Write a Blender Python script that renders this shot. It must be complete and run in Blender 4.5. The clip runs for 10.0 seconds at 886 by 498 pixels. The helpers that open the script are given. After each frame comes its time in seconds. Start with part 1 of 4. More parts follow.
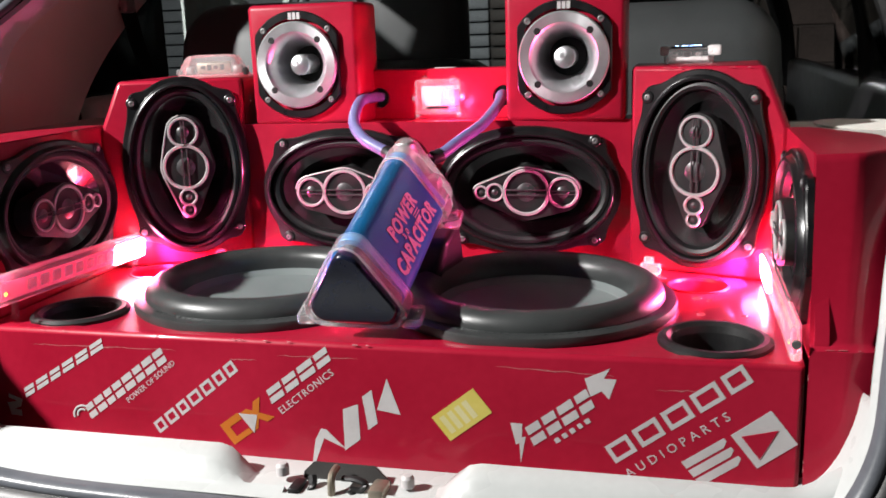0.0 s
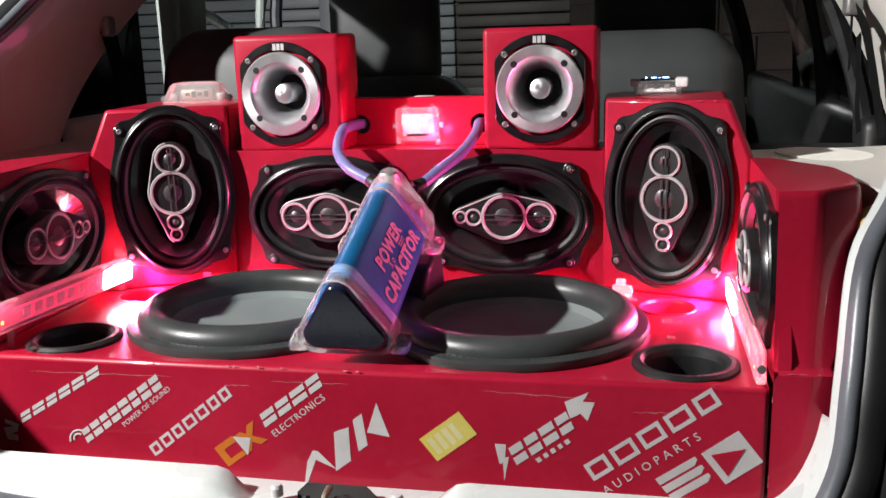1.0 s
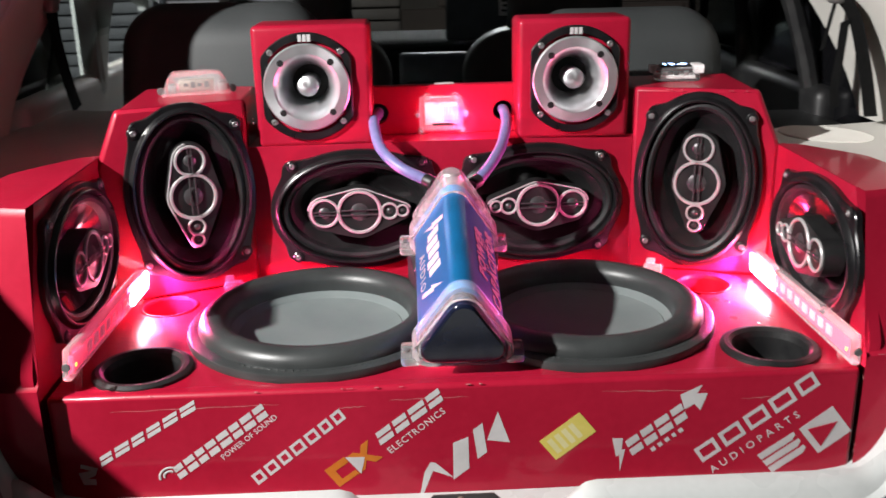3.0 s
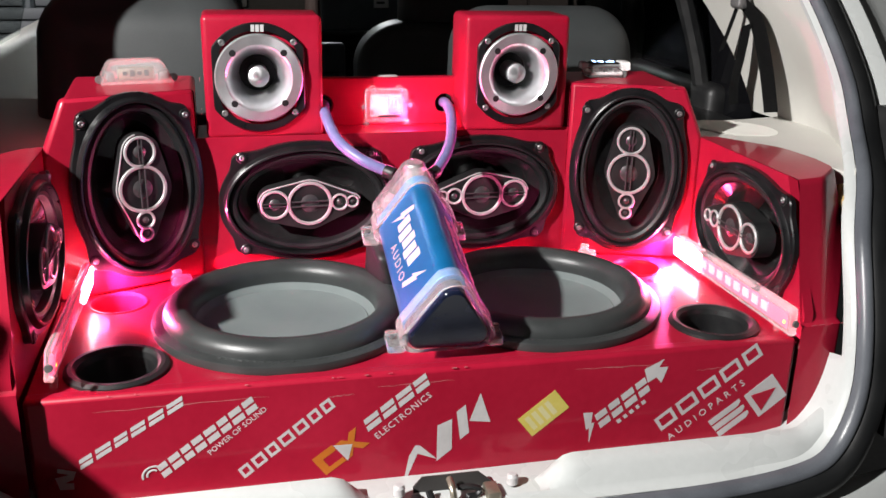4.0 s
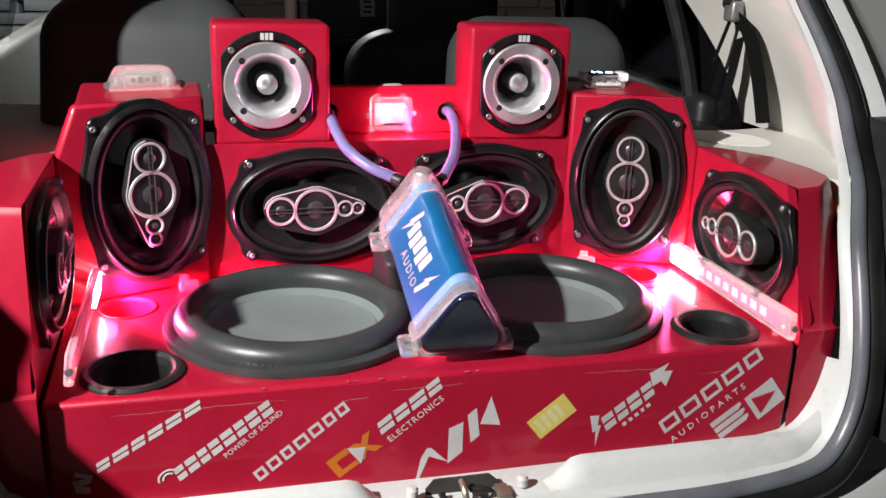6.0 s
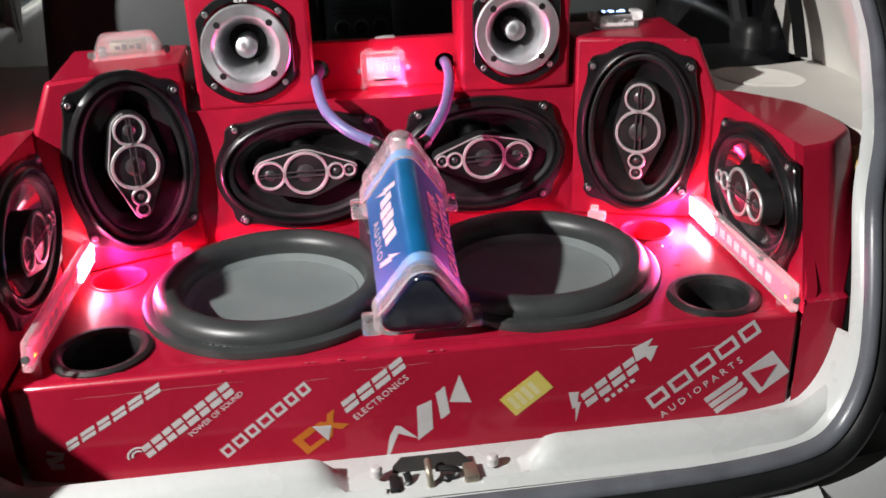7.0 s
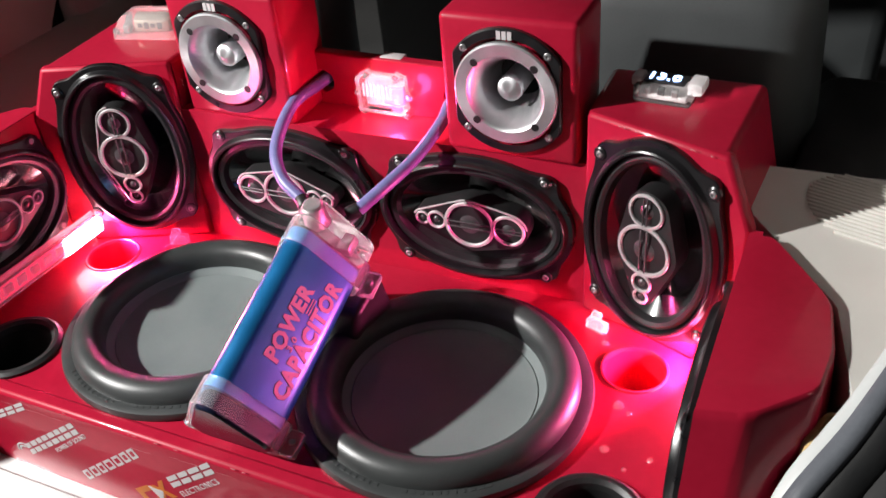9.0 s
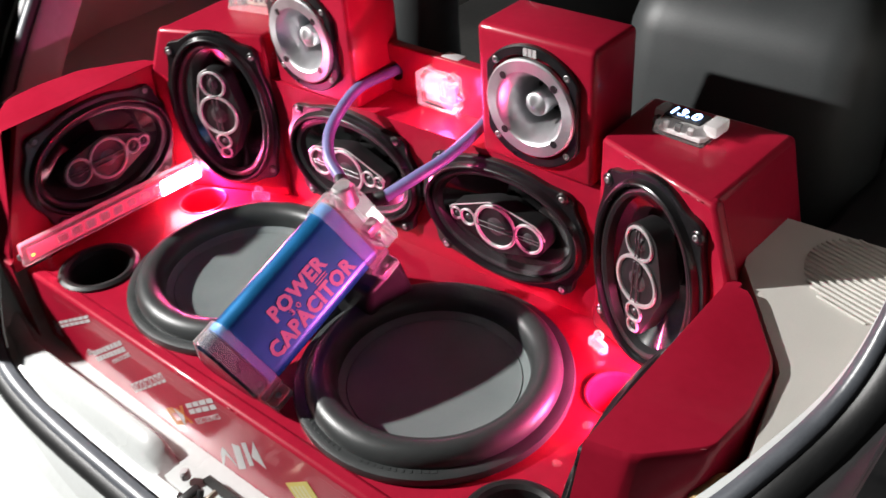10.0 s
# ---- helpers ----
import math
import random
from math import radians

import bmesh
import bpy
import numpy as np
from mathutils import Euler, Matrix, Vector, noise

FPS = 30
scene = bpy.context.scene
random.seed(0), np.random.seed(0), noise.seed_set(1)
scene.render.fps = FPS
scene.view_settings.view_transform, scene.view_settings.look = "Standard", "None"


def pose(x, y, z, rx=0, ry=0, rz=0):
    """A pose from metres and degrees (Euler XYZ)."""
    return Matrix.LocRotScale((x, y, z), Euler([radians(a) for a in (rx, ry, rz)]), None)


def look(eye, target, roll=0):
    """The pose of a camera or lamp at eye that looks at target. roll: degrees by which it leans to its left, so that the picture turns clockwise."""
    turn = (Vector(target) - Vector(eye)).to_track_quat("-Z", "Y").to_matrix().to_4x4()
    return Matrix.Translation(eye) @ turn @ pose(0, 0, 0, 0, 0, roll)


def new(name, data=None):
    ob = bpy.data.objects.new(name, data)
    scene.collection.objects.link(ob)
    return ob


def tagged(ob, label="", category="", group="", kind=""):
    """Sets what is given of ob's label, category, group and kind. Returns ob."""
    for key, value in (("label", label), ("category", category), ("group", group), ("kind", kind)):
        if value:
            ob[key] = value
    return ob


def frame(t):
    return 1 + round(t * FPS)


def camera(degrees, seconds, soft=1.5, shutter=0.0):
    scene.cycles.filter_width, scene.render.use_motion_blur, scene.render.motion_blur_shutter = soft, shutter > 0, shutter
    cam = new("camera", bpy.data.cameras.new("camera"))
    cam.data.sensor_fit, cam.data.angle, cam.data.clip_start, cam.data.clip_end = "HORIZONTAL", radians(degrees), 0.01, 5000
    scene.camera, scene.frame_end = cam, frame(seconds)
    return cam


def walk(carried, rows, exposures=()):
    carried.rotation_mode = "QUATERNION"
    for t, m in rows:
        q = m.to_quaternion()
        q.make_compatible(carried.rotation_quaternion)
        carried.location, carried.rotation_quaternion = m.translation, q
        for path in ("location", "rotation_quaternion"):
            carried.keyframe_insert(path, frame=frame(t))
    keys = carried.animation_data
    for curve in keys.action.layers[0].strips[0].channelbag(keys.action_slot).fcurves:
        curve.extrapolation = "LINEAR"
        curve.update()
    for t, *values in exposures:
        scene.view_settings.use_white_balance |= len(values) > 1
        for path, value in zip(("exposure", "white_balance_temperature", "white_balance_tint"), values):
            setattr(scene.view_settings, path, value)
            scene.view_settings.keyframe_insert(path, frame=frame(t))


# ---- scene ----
cam = camera(51.2, 10.0, 1.5, 0.4)
PATH = [
    (0, (0.314, -0.768, 1.197), (-0.173, 1.119, 0.747), -2.0),
    (0.5, (0.306, -0.796, 1.222), (-0.11, 1.109, 0.777), -1.5),
    (1, (0.302, -0.811, 1.24), (-0.108, 1.093, 0.785), -1.8),
    (1.5, (0.233, -0.796, 1.252), (-0.147, 1.111, 0.784), -2.0),
    (2, (0.156, -0.777, 1.285), (-0.159, 1.13, 0.771), -3.5),
    (2.5, (0.084, -0.783, 1.315), (-0.148, 1.125, 0.762), -3.0),
    (3, (-0.042, -0.82, 1.344), (0.018, 1.076, 0.709), -1.3),
    (4.5, (-0.25, -0.828, 1.352), (0.244, 1.0, 0.706), 2.0),
    (5, (-0.261, -0.827, 1.351), (0.247, 1.001, 0.72), 2.2),
    (6.3, (-0.265, -0.839, 1.357), (0.222, 0.994, 0.721), 2.1),
    (6.5, (-0.224, -0.841, 1.369), (0.186, 1.006, 0.719), 1.1),
    (7, (-0.074, -0.803, 1.413), (0.139, 1.004, 0.584), -2.0),
    (7.5, (0.202, -0.7, 1.466), (0.002, 1.037, 0.495), -4.8),
    (8, (0.348, -0.607, 1.509), (-0.091, 0.99, 0.388), -5.4),
    (8.5, (0.434, -0.484, 1.552), (-0.159, 1.035, 0.395), -5.7),
    (9, (0.499, -0.397, 1.596), (-0.248, 1.041, 0.424), -5.5),
    (9.5, (0.608, -0.339, 1.617), (-0.324, 0.979, 0.437), -5.4),
    (10, (0.694, -0.313, 1.63), (-0.407, 0.868, 0.45), -5.0),
]
walk(cam, [(t, look(eye, target, roll)) for t, eye, target, roll in PATH], [(0, -0.06), (3, -0.12), (5, -0.15), (6.5, -0.22), (7.2, -0.5), (8, -0.56), (8.7, -0.09), (10, -0.09)])

# ---------------- light ----------------
scene.view_settings.exposure = 0.0
world = bpy.data.worlds.new("night")
scene.world = world
world.use_nodes = True
world.node_tree.nodes["Background"].inputs[0].default_value = (0.80, 0.88, 1.0, 1)
world.node_tree.nodes["Background"].inputs[1].default_value = 0.02


def lamp(name, kind, m, power, color, size=0.1):
    d = bpy.data.lights.new(name, kind)
    d.energy, d.color = power, color
    if kind == "AREA":
        d.shape, d.size = "DISK", size
    else:
        d.shadow_soft_size, d.specular_factor = size, 0.0
    ob = new(name, d)
    ob.matrix_world = m
    return ob


KEY = (-1.62, -0.80, 2.22)
lamp("yard_lamp", "AREA", look(KEY, (0.05, 0.2, 0.95)), 121, (1.0, 0.98, 0.96), 0.055)
lamp("porch_lamp", "AREA", look((0.15, 3.85, 2.15), (0.0, 1.5, 1.12)), 17, (0.95, 0.98, 1.0), 0.16)
LED_RED = (1.0, 0.07, 0.30)
for sgn, x, y, z in ((1, 0.402, 0.338, 0.924), (-1, 0.386, 0.318, 0.928)):
    # each bar ends in a diode that throws its light across the deck, and a little all round
    spot = lamp("led_beam", "SPOT", look((sgn * x, y, z), (0.0, y - 0.01, z - 0.06)), 12.5, LED_RED, 0.008)
    spot.data.spot_size, spot.data.spot_blend = radians(130), 0.35
    lamp("led_spill", "POINT", pose(sgn * x, y - 0.008, z + 0.002), 0.35, LED_RED, 0.010)
lamp("led_terminal", "POINT", pose(0.026, 0.424, 1.108), 0.5, LED_RED, 0.012)

# ---------------- materials ----------------


def nodes_of(name):
    m = bpy.data.materials.new(name)
    m.use_nodes = True
    t = m.node_tree
    return m, t, t.nodes["Principled BSDF"]


def surface(name, a, b, rough=0.5, metal=0.0, scale=20.0, bump=0.0, bump_scale=200.0, coat=0.0, spread=0.08, spec=0.5, stretch=(1, 1, 1), coat_rough=0.06):
    """Two colours mixed by a coarse and a fine noise, with uneven gloss and a fine relief."""
    m, t, p = nodes_of(name)
    N, L = t.nodes, t.links
    co = N.new("ShaderNodeTexCoord")
    mp = N.new("ShaderNodeMapping")
    mp.inputs["Scale"].default_value = stretch
    L.new(co.outputs["Object"], mp.inputs[0])
    n1, n2 = N.new("ShaderNodeTexNoise"), N.new("ShaderNodeTexNoise")
    n1.inputs["Scale"].default_value, n1.inputs["Detail"].default_value = scale, 4
    n2.inputs["Scale"].default_value, n2.inputs["Detail"].default_value = bump_scale, 3
    L.new(mp.outputs[0], n1.inputs[0]), L.new(mp.outputs[0], n2.inputs[0])
    add = N.new("ShaderNodeMath")
    add.operation = "MULTIPLY_ADD"
    add.inputs[1].default_value = 0.3
    L.new(n2.outputs[0], add.inputs[0]), L.new(n1.outputs[0], add.inputs[2])
    ramp = N.new("ShaderNodeValToRGB")
    ramp.color_ramp.elements[0].position, ramp.color_ramp.elements[1].position = 0.45, 0.85
    ramp.color_ramp.elements[0].color, ramp.color_ramp.elements[1].color = (*a, 1), (*b, 1)
    L.new(add.outputs[0], ramp.inputs[0]), L.new(ramp.outputs[0], p.inputs["Base Color"])
    rr = N.new("ShaderNodeMapRange")
    rr.inputs["To Min"].default_value, rr.inputs["To Max"].default_value = max(0.02, rough - spread), min(1, rough + spread)
    L.new(n1.outputs[0], rr.inputs[0]), L.new(rr.outputs[0], p.inputs["Roughness"])
    p.inputs["Metallic"].default_value = metal
    p.inputs["Specular IOR Level"].default_value = spec
    p.inputs["Coat Weight"].default_value = coat
    p.inputs["Coat Roughness"].default_value = coat_rough
    if bump:
        bp = N.new("ShaderNodeBump")
        bp.inputs["Strength"].default_value, bp.inputs["Distance"].default_value = bump, 0.002
        L.new(n2.outputs[0], bp.inputs["Height"]), L.new(bp.outputs[0], p.inputs["Normal"])
    return m


def clear_plastic(name, tint, rough=0.06, ior=1.3, solid=1.0):
    m, t, p = nodes_of(name)
    p.inputs["Base Color"].default_value = (*tint, 1)
    p.inputs["Transmission Weight"].default_value = solid
    p.inputs["Roughness"].default_value, p.inputs["IOR"].default_value = rough, ior
    return m


def glow(name, color, strength):
    m, t, p = nodes_of(name)
    p.inputs["Base Color"].default_value = (*color, 1)
    p.inputs["Emission Color"].default_value = (*color, 1)
    p.inputs["Emission Strength"].default_value = strength
    return m


RED = surface("red_paint", (0.34, 0.006, 0.026), (0.44, 0.012, 0.040), 0.40, 0, 6, 0.06, 110, 0.30, spec=0.18, coat_rough=0.08)
BASKET = surface("black_basket_paint", (0.006, 0.006, 0.007), (0.014, 0.013, 0.014), 0.30, 0, 40, 0.04, 500, 0.45, coat_rough=0.12)
CONE = surface("glossy_black_cone", (0.012, 0.0115, 0.012), (0.022, 0.021, 0.022), 0.20, 0, 25, 0.02, 300, 1.0, spread=0.06, coat_rough=0.07)
RUBBER = surface("black_rubber", (0.030, 0.033, 0.033), (0.048, 0.052, 0.052), 0.38, 0, 18, 0.10, 700)
OVAL_RUBBER = surface("matt_black_rubber", (0.008, 0.008, 0.009), (0.018, 0.018, 0.019), 0.48, 0, 30, 0.06, 700)
SUBCONE = surface("grey_paper_cone", (0.155, 0.182, 0.182), (0.19, 0.216, 0.212), 0.55, 0, 14, 0.12, 600, spec=0.15)
RING = surface("grey_ring_plastic", (0.42, 0.41, 0.41), (0.52, 0.50, 0.50), 0.36, 0.2, 60, 0.02, 400)
TURNED = surface("turned_horn_metal", (0.66, 0.66, 0.68), (0.76, 0.76, 0.78), 0.38, 0.80, 60, 0.05, 700)
turn = TURNED.node_tree.nodes.new("ShaderNodeTangent")
turn.direction_type, turn.axis = "RADIAL", "Z"
shader = TURNED.node_tree.nodes["Principled BSDF"]
shader.inputs["Anisotropic"].default_value = 0.65
TURNED.node_tree.links.new(turn.outputs[0], shader.inputs["Tangent"])
CHROME = surface("bright_metal", (0.24, 0.235, 0.235), (0.36, 0.35, 0.35), 0.42, 0.7, 60, 0.02, 400)
PHASE = surface("dark_tweeter_dome", (0.07, 0.067, 0.07), (0.12, 0.115, 0.12), 0.36, 0.5, 60)
BLUE = surface("blue_anodised", (0.006, 0.17, 0.42), (0.009, 0.20, 0.50), 0.36, 0.45, 30, 0.02, 700, 1.0, coat_rough=0.24)
CLEAR = clear_plastic("clear_acrylic", (0.97, 0.95, 0.95), 0.08, 1.35, 0.92)
FROSTED = clear_plastic("frosted_bar_plastic", (0.96, 0.93, 0.93), 0.16, 1.35, 0.78)
ICE = clear_plastic("milky_clear_plastic", (0.92, 0.90, 0.90), 0.25, 1.4, 0.45)
GLASS = clear_plastic("car_glass", (0.72, 0.78, 0.76), 0.0, 1.15)
END_CAP = surface("navy_end_cap", (0.004, 0.006, 0.016), (0.010, 0.014, 0.034), 0.16, 0, 40)
CABLE = surface("violet_blue_cable", (0.15, 0.15, 0.34), (0.22, 0.21, 0.44), 0.38, 0, 60, 0.05, 400)
WHITE = surface("white_car_paint", (0.52, 0.54, 0.53), (0.60, 0.62, 0.61), 0.28, 0, 5, 0.03, 120, 0.5)
SEAL = surface("door_seal_rubber", (0.006, 0.0065, 0.007), (0.013, 0.0135, 0.014), 0.44, 0, 15, 0.06, 300)
LIP = surface("grey_seal_lip", (0.085, 0.092, 0.105), (0.125, 0.135, 0.152), 0.32, 0, 20, 0.08, 400)
TRIM = surface("beige_trim_plastic", (0.56, 0.545, 0.505), (0.63, 0.615, 0.57), 0.55, 0, 8, 0.12, 900)
TRIM_DARK = surface("dark_trim_plastic", (0.03, 0.028, 0.027), (0.055, 0.05, 0.048), 0.55, 0, 12, 0.15, 700)
LEATHER = surface("black_leatherette", (0.037, 0.041, 0.042), (0.052, 0.057, 0.058), 0.50, 0, 9, 0.06, 420)
VINYL = surface("white_vinyl", (0.50, 0.48, 0.48), (0.60, 0.58, 0.58), 0.45, 0, 20)
ORANGE = surface("orange_vinyl", (0.50, 0.14, 0.015), (0.58, 0.18, 0.02), 0.45, 0, 20)
YELLOW = surface("yellow_vinyl", (0.56, 0.46, 0.08), (0.64, 0.54, 0.14), 0.45, 0, 20)
CREAM = surface("cream_vinyl", (0.58, 0.53, 0.24), (0.66, 0.61, 0.34), 0.45, 0, 20)
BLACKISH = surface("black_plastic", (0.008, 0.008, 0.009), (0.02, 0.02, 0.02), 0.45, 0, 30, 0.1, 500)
CONSOLE = surface("console_plastic", (0.040, 0.048, 0.056), (0.060, 0.070, 0.080), 0.5, 0, 20, 0.1, 500)
DARK_PANE = surface("dark_glass_and_shade", (0.004, 0.004, 0.005), (0.007, 0.007, 0.008), 0.08, 0, 5, 0, 100, 0, 0.03)
WEBBING = surface("seat_belt_webbing", (0.003, 0.003, 0.003), (0.006, 0.006, 0.006), 0.85, 0, 60, 0.4, 1500, spec=0.15)
FOAM = surface("yellowed_foam", (0.42, 0.27, 0.10), (0.58, 0.42, 0.20), 0.9, 0, 60, 0.8, 160)
STEEL = surface("galvanised_steel", (0.36, 0.32, 0.25), (0.52, 0.47, 0.38), 0.42, 0.8, 40, 0.2, 200)
CONCRETE = surface("concrete_floor", (0.07, 0.068, 0.065), (0.12, 0.116, 0.11), 0.8, 0, 2, 0.4, 60)
BROWN = surface("brown_wall_block", (0.045, 0.034, 0.030), (0.085, 0.065, 0.057), 0.85, 0, 4, 0.5, 60)
MORTAR = surface("dark_mortar", (0.05, 0.042, 0.038), (0.08, 0.068, 0.06), 0.9, 0, 8, 0.5, 80)
PIPE = surface("pink_pipe_plastic", (0.24, 0.15, 0.14), (0.32, 0.21, 0.19), 0.6, 0, 6, 0.1, 80)
GATE = surface("brown_gate_paint", (0.12, 0.105, 0.10), (0.18, 0.155, 0.145), 0.55, 0.1, 6, 0.1, 60)
# kept very dark so the added walls and ceiling bounce little light
LOW_BOUNCE = surface("low_bounce_wall", (0.035, 0.035, 0.033), (0.06, 0.058, 0.055), 0.85, 0, 1.5, 0.3, 40)
SHUTTER = surface("grey_shutter_paint", (0.42, 0.44, 0.48), (0.52, 0.54, 0.58), 0.5, 0.1, 6, 0.1, 60)
LED_HOT = glow("led_pink", (1.0, 0.52, 0.60), 38)
LED_CORE = glow("led_core_pink", (1.0, 0.22, 0.36), 0.5)
LED_STRIP = glow("led_dim_red", (1.0, 0.10, 0.22), 0.6)
LED_AMBER = glow("led_amber", (1.0, 0.42, 0.05), 6)
LED_BLUE = glow("led_digits", (0.35, 0.55, 1.0), 9)
MIRROR = surface("mirror_glass", (0.80, 0.82, 0.84), (0.86, 0.88, 0.90), 0.03, 1.0, 5, 0, 100, 0, 0.01)

# ---------------- mesh helpers ----------------


def part(name, bm, material, parent=None, label="", m=None, smooth=30, bevel=0.0, segs=2):
    """Links a bmesh as one mesh object, under a thing or a part."""
    bmesh.ops.recalc_face_normals(bm, faces=bm.faces)
    me = bpy.data.meshes.new(name)
    bm.to_mesh(me)
    bm.free()
    me.materials.append(material)
    if smooth:
        me.shade_smooth()
        me.set_sharp_from_angle(angle=radians(smooth))
    ob = new(name, me)
    if parent:
        ob.parent = parent
    if m is not None:
        ob.matrix_basis = m
    if label:
        ob["label"] = label
    if bevel:
        mod = ob.modifiers.new("edges", "BEVEL")
        mod.width, mod.segments, mod.limit_method, mod.angle_limit = bevel, segs, "ANGLE", radians(35)
        mod.harden_normals = False
    return ob


def empty(name, m=None):
    ob = new(name)
    ob.empty_display_size = 0.02
    if m is not None:
        ob.matrix_basis = m
    return ob


def lathe(profile, n=64, sx=1.0, sy=1.0, power=2.0):
    """Turns (r, z) about z; sx, sy make it oval. Open profile."""
    bm = bmesh.new()
    rows = []
    for r, z in profile:
        ring = []
        for i in range(n):
            a = 2 * math.pi * i / n
            c, s = math.cos(a), math.sin(a)
            k = (abs(c) ** power + abs(s) ** power) ** (-1 / power)
            ring.append(bm.verts.new((r * sx * k * c, r * sy * k * s, z)))
        rows.append(ring)
    for p, q in zip(rows, rows[1:]):
        for i in range(n):
            j = (i + 1) % n
            bm.faces.new((p[i], p[j], q[j], q[i]))
    if profile[0][0] < 1e-4 or profile[-1][0] < 1e-4:
        bmesh.ops.remove_doubles(bm, verts=bm.verts, dist=1e-6)
    return bm


def oval(a, b, profile, n=72):
    """Like lathe, but each row insets both half axes by the same length: rows of (inset, z)."""
    bm = bmesh.new()
    rows = []
    for d, z in profile:
        rows.append([bm.verts.new(((a - d) * math.cos(2 * math.pi * i / n), (b - d) * math.sin(2 * math.pi * i / n), z)) for i in range(n)])
    for p, q in zip(rows, rows[1:]):
        for i in range(n):
            j = (i + 1) % n
            bm.faces.new((p[i], p[j], q[j], q[i]))
    return bm


def ellipse(cx, cy, a, b, n=48):
    return [(cx + a * math.cos(2 * math.pi * i / n), cy + b * math.sin(2 * math.pi * i / n)) for i in range(n)]


def sheet(outer, holes=(), thick=0.015):
    """A flat panel in the xy plane with holes, front at z = 0, going back to -thick."""
    bm = bmesh.new()
    loops, edges = [], []
    for loop in (outer, *holes):
        vs = [bm.verts.new((x, y, 0)) for x, y in loop]
        loops.append(vs)
        edges += [bm.edges.new((vs[i], vs[(i + 1) % len(vs)])) for i in range(len(vs))]
    bmesh.ops.triangle_fill(bm, use_beauty=True, use_dissolve=False, edges=edges, normal=(0, 0, 1))
    front = list(bm.faces)
    back = {}
    for vs in loops:
        for v in vs:
            back[v] = bm.verts.new((v.co.x, v.co.y, -thick))
    for f in front:
        bm.faces.new([back[v] for v in reversed(f.verts)])
    for vs in loops:
        for i in range(len(vs)):
            a, b = vs[i], vs[(i + 1) % len(vs)]
            bm.faces.new((a, b, back[b], back[a]))
    return bm


def prism(poly, z0, z1, top=None, skip=(), lower=True):
    """A polygon in xy, upright from z0 to z1; top: another polygon for the upper end; skip: sides left open."""
    bm = bmesh.new()
    top = top or poly
    lo = [bm.verts.new((x, y, z0)) for x, y in poly]
    hi = [bm.verts.new((x, y, z1)) for x, y in top]
    if lower:
        bm.faces.new(list(reversed(lo)))
    bm.faces.new(hi)
    for i in range(len(lo)):
        if i in skip:
            continue
        j = (i + 1) % len(lo)
        bm.faces.new((lo[i], lo[j], hi[j], hi[i]))
    return bm


def block(w, d, h, r=0.0, segs=3, at=(0, 0, 0)):
    bm = bmesh.new()
    bmesh.ops.create_cube(bm, size=1.0)
    bmesh.ops.scale(bm, vec=(w, d, h), verts=bm.verts)
    if r:
        bmesh.ops.bevel(bm, geom=list(bm.edges), offset=r, segments=segs, profile=0.5, affect="EDGES")
    bmesh.ops.translate(bm, vec=at, verts=bm.verts)
    return bm


def spline(points, n=8):
    """Catmull-Rom through the points."""
    p = [Vector(q) for q in points]
    p = [2 * p[0] - p[1], *p, 2 * p[-1] - p[-2]]
    out = []
    for i in range(1, len(p) - 2):
        for k in range(n):
            t = k / n
            a, b, c, d = p[i - 1], p[i], p[i + 1], p[i + 2]
            out.append(0.5 * (2 * b + (c - a) * t + (2 * a - 5 * b + 4 * c - d) * t * t + (3 * b - a - 3 * c + d) * t ** 3))
    out.append(p[-2])
    return out


def tube(points, r, n=12, flat=1.0, closed=False):
    bm = bmesh.new()
    pts = [Vector(q) for q in points]
    rows, up = [], Vector((0, 0, 1))
    for i, q in enumerate(pts):
        a = pts[i - 1] if (i or closed) else q
        b = pts[(i + 1) % len(pts)] if (i < len(pts) - 1 or closed) else q
        d = (b - a).normalized()
        side = d.cross(up)
        side = side.normalized() if side.length > 1e-3 else Vector((1, 0, 0))
        nrm = side.cross(d)
        rows.append([bm.verts.new(q + side * r * math.cos(2 * math.pi * k / n) + nrm * r * flat * math.sin(2 * math.pi * k / n)) for k in range(n)])
    pairs = list(zip(rows, rows[1:])) + ([(rows[-1], rows[0])] if closed else [])
    for p, q in pairs:
        for k in range(n):
            j = (k + 1) % n
            bm.faces.new((p[k], p[j], q[j], q[k]))
    if not closed:
        bm.faces.new(list(reversed(rows[0])))
        bm.faces.new(rows[-1])
    return bm


def loft(rows, closed=False):
    """Skin over rows of points of equal length."""
    bm = bmesh.new()
    vs = [[bm.verts.new(q) for q in row] for row in rows]
    for p, q in zip(vs, vs[1:] + ([vs[0]] if closed else [])):
        for k in range(len(p) - 1):
            bm.faces.new((p[k], p[k + 1], q[k + 1], q[k]))
    return bm


def join(*bms):
    out = bmesh.new()
    for b in bms:
        me = bpy.data.meshes.new("tmp")
        b.to_mesh(me)
        b.free()
        out.from_mesh(me)
        bpy.data.meshes.remove(me)
    return out


def moved(bm, m):
    bm.transform(m)
    return bm


def lettering(text, size, thick=0.0006, spacing=1.0, bold=0.0):
    """Flat letters of the built-in font as a bmesh, from x = 0, on y = 0, facing z."""
    cu = bpy.data.curves.new("letters", "FONT")
    cu.body, cu.size, cu.extrude, cu.space_character, cu.resolution_u, cu.offset = text, size, thick, spacing, 2, bold
    ob = bpy.data.objects.new("letters", cu)
    me = bpy.data.meshes.new_from_object(ob)
    bm = bmesh.new()
    bm.from_mesh(me)
    bpy.data.objects.remove(ob)
    bpy.data.meshes.remove(me)
    bpy.data.curves.remove(cu)
    return bm


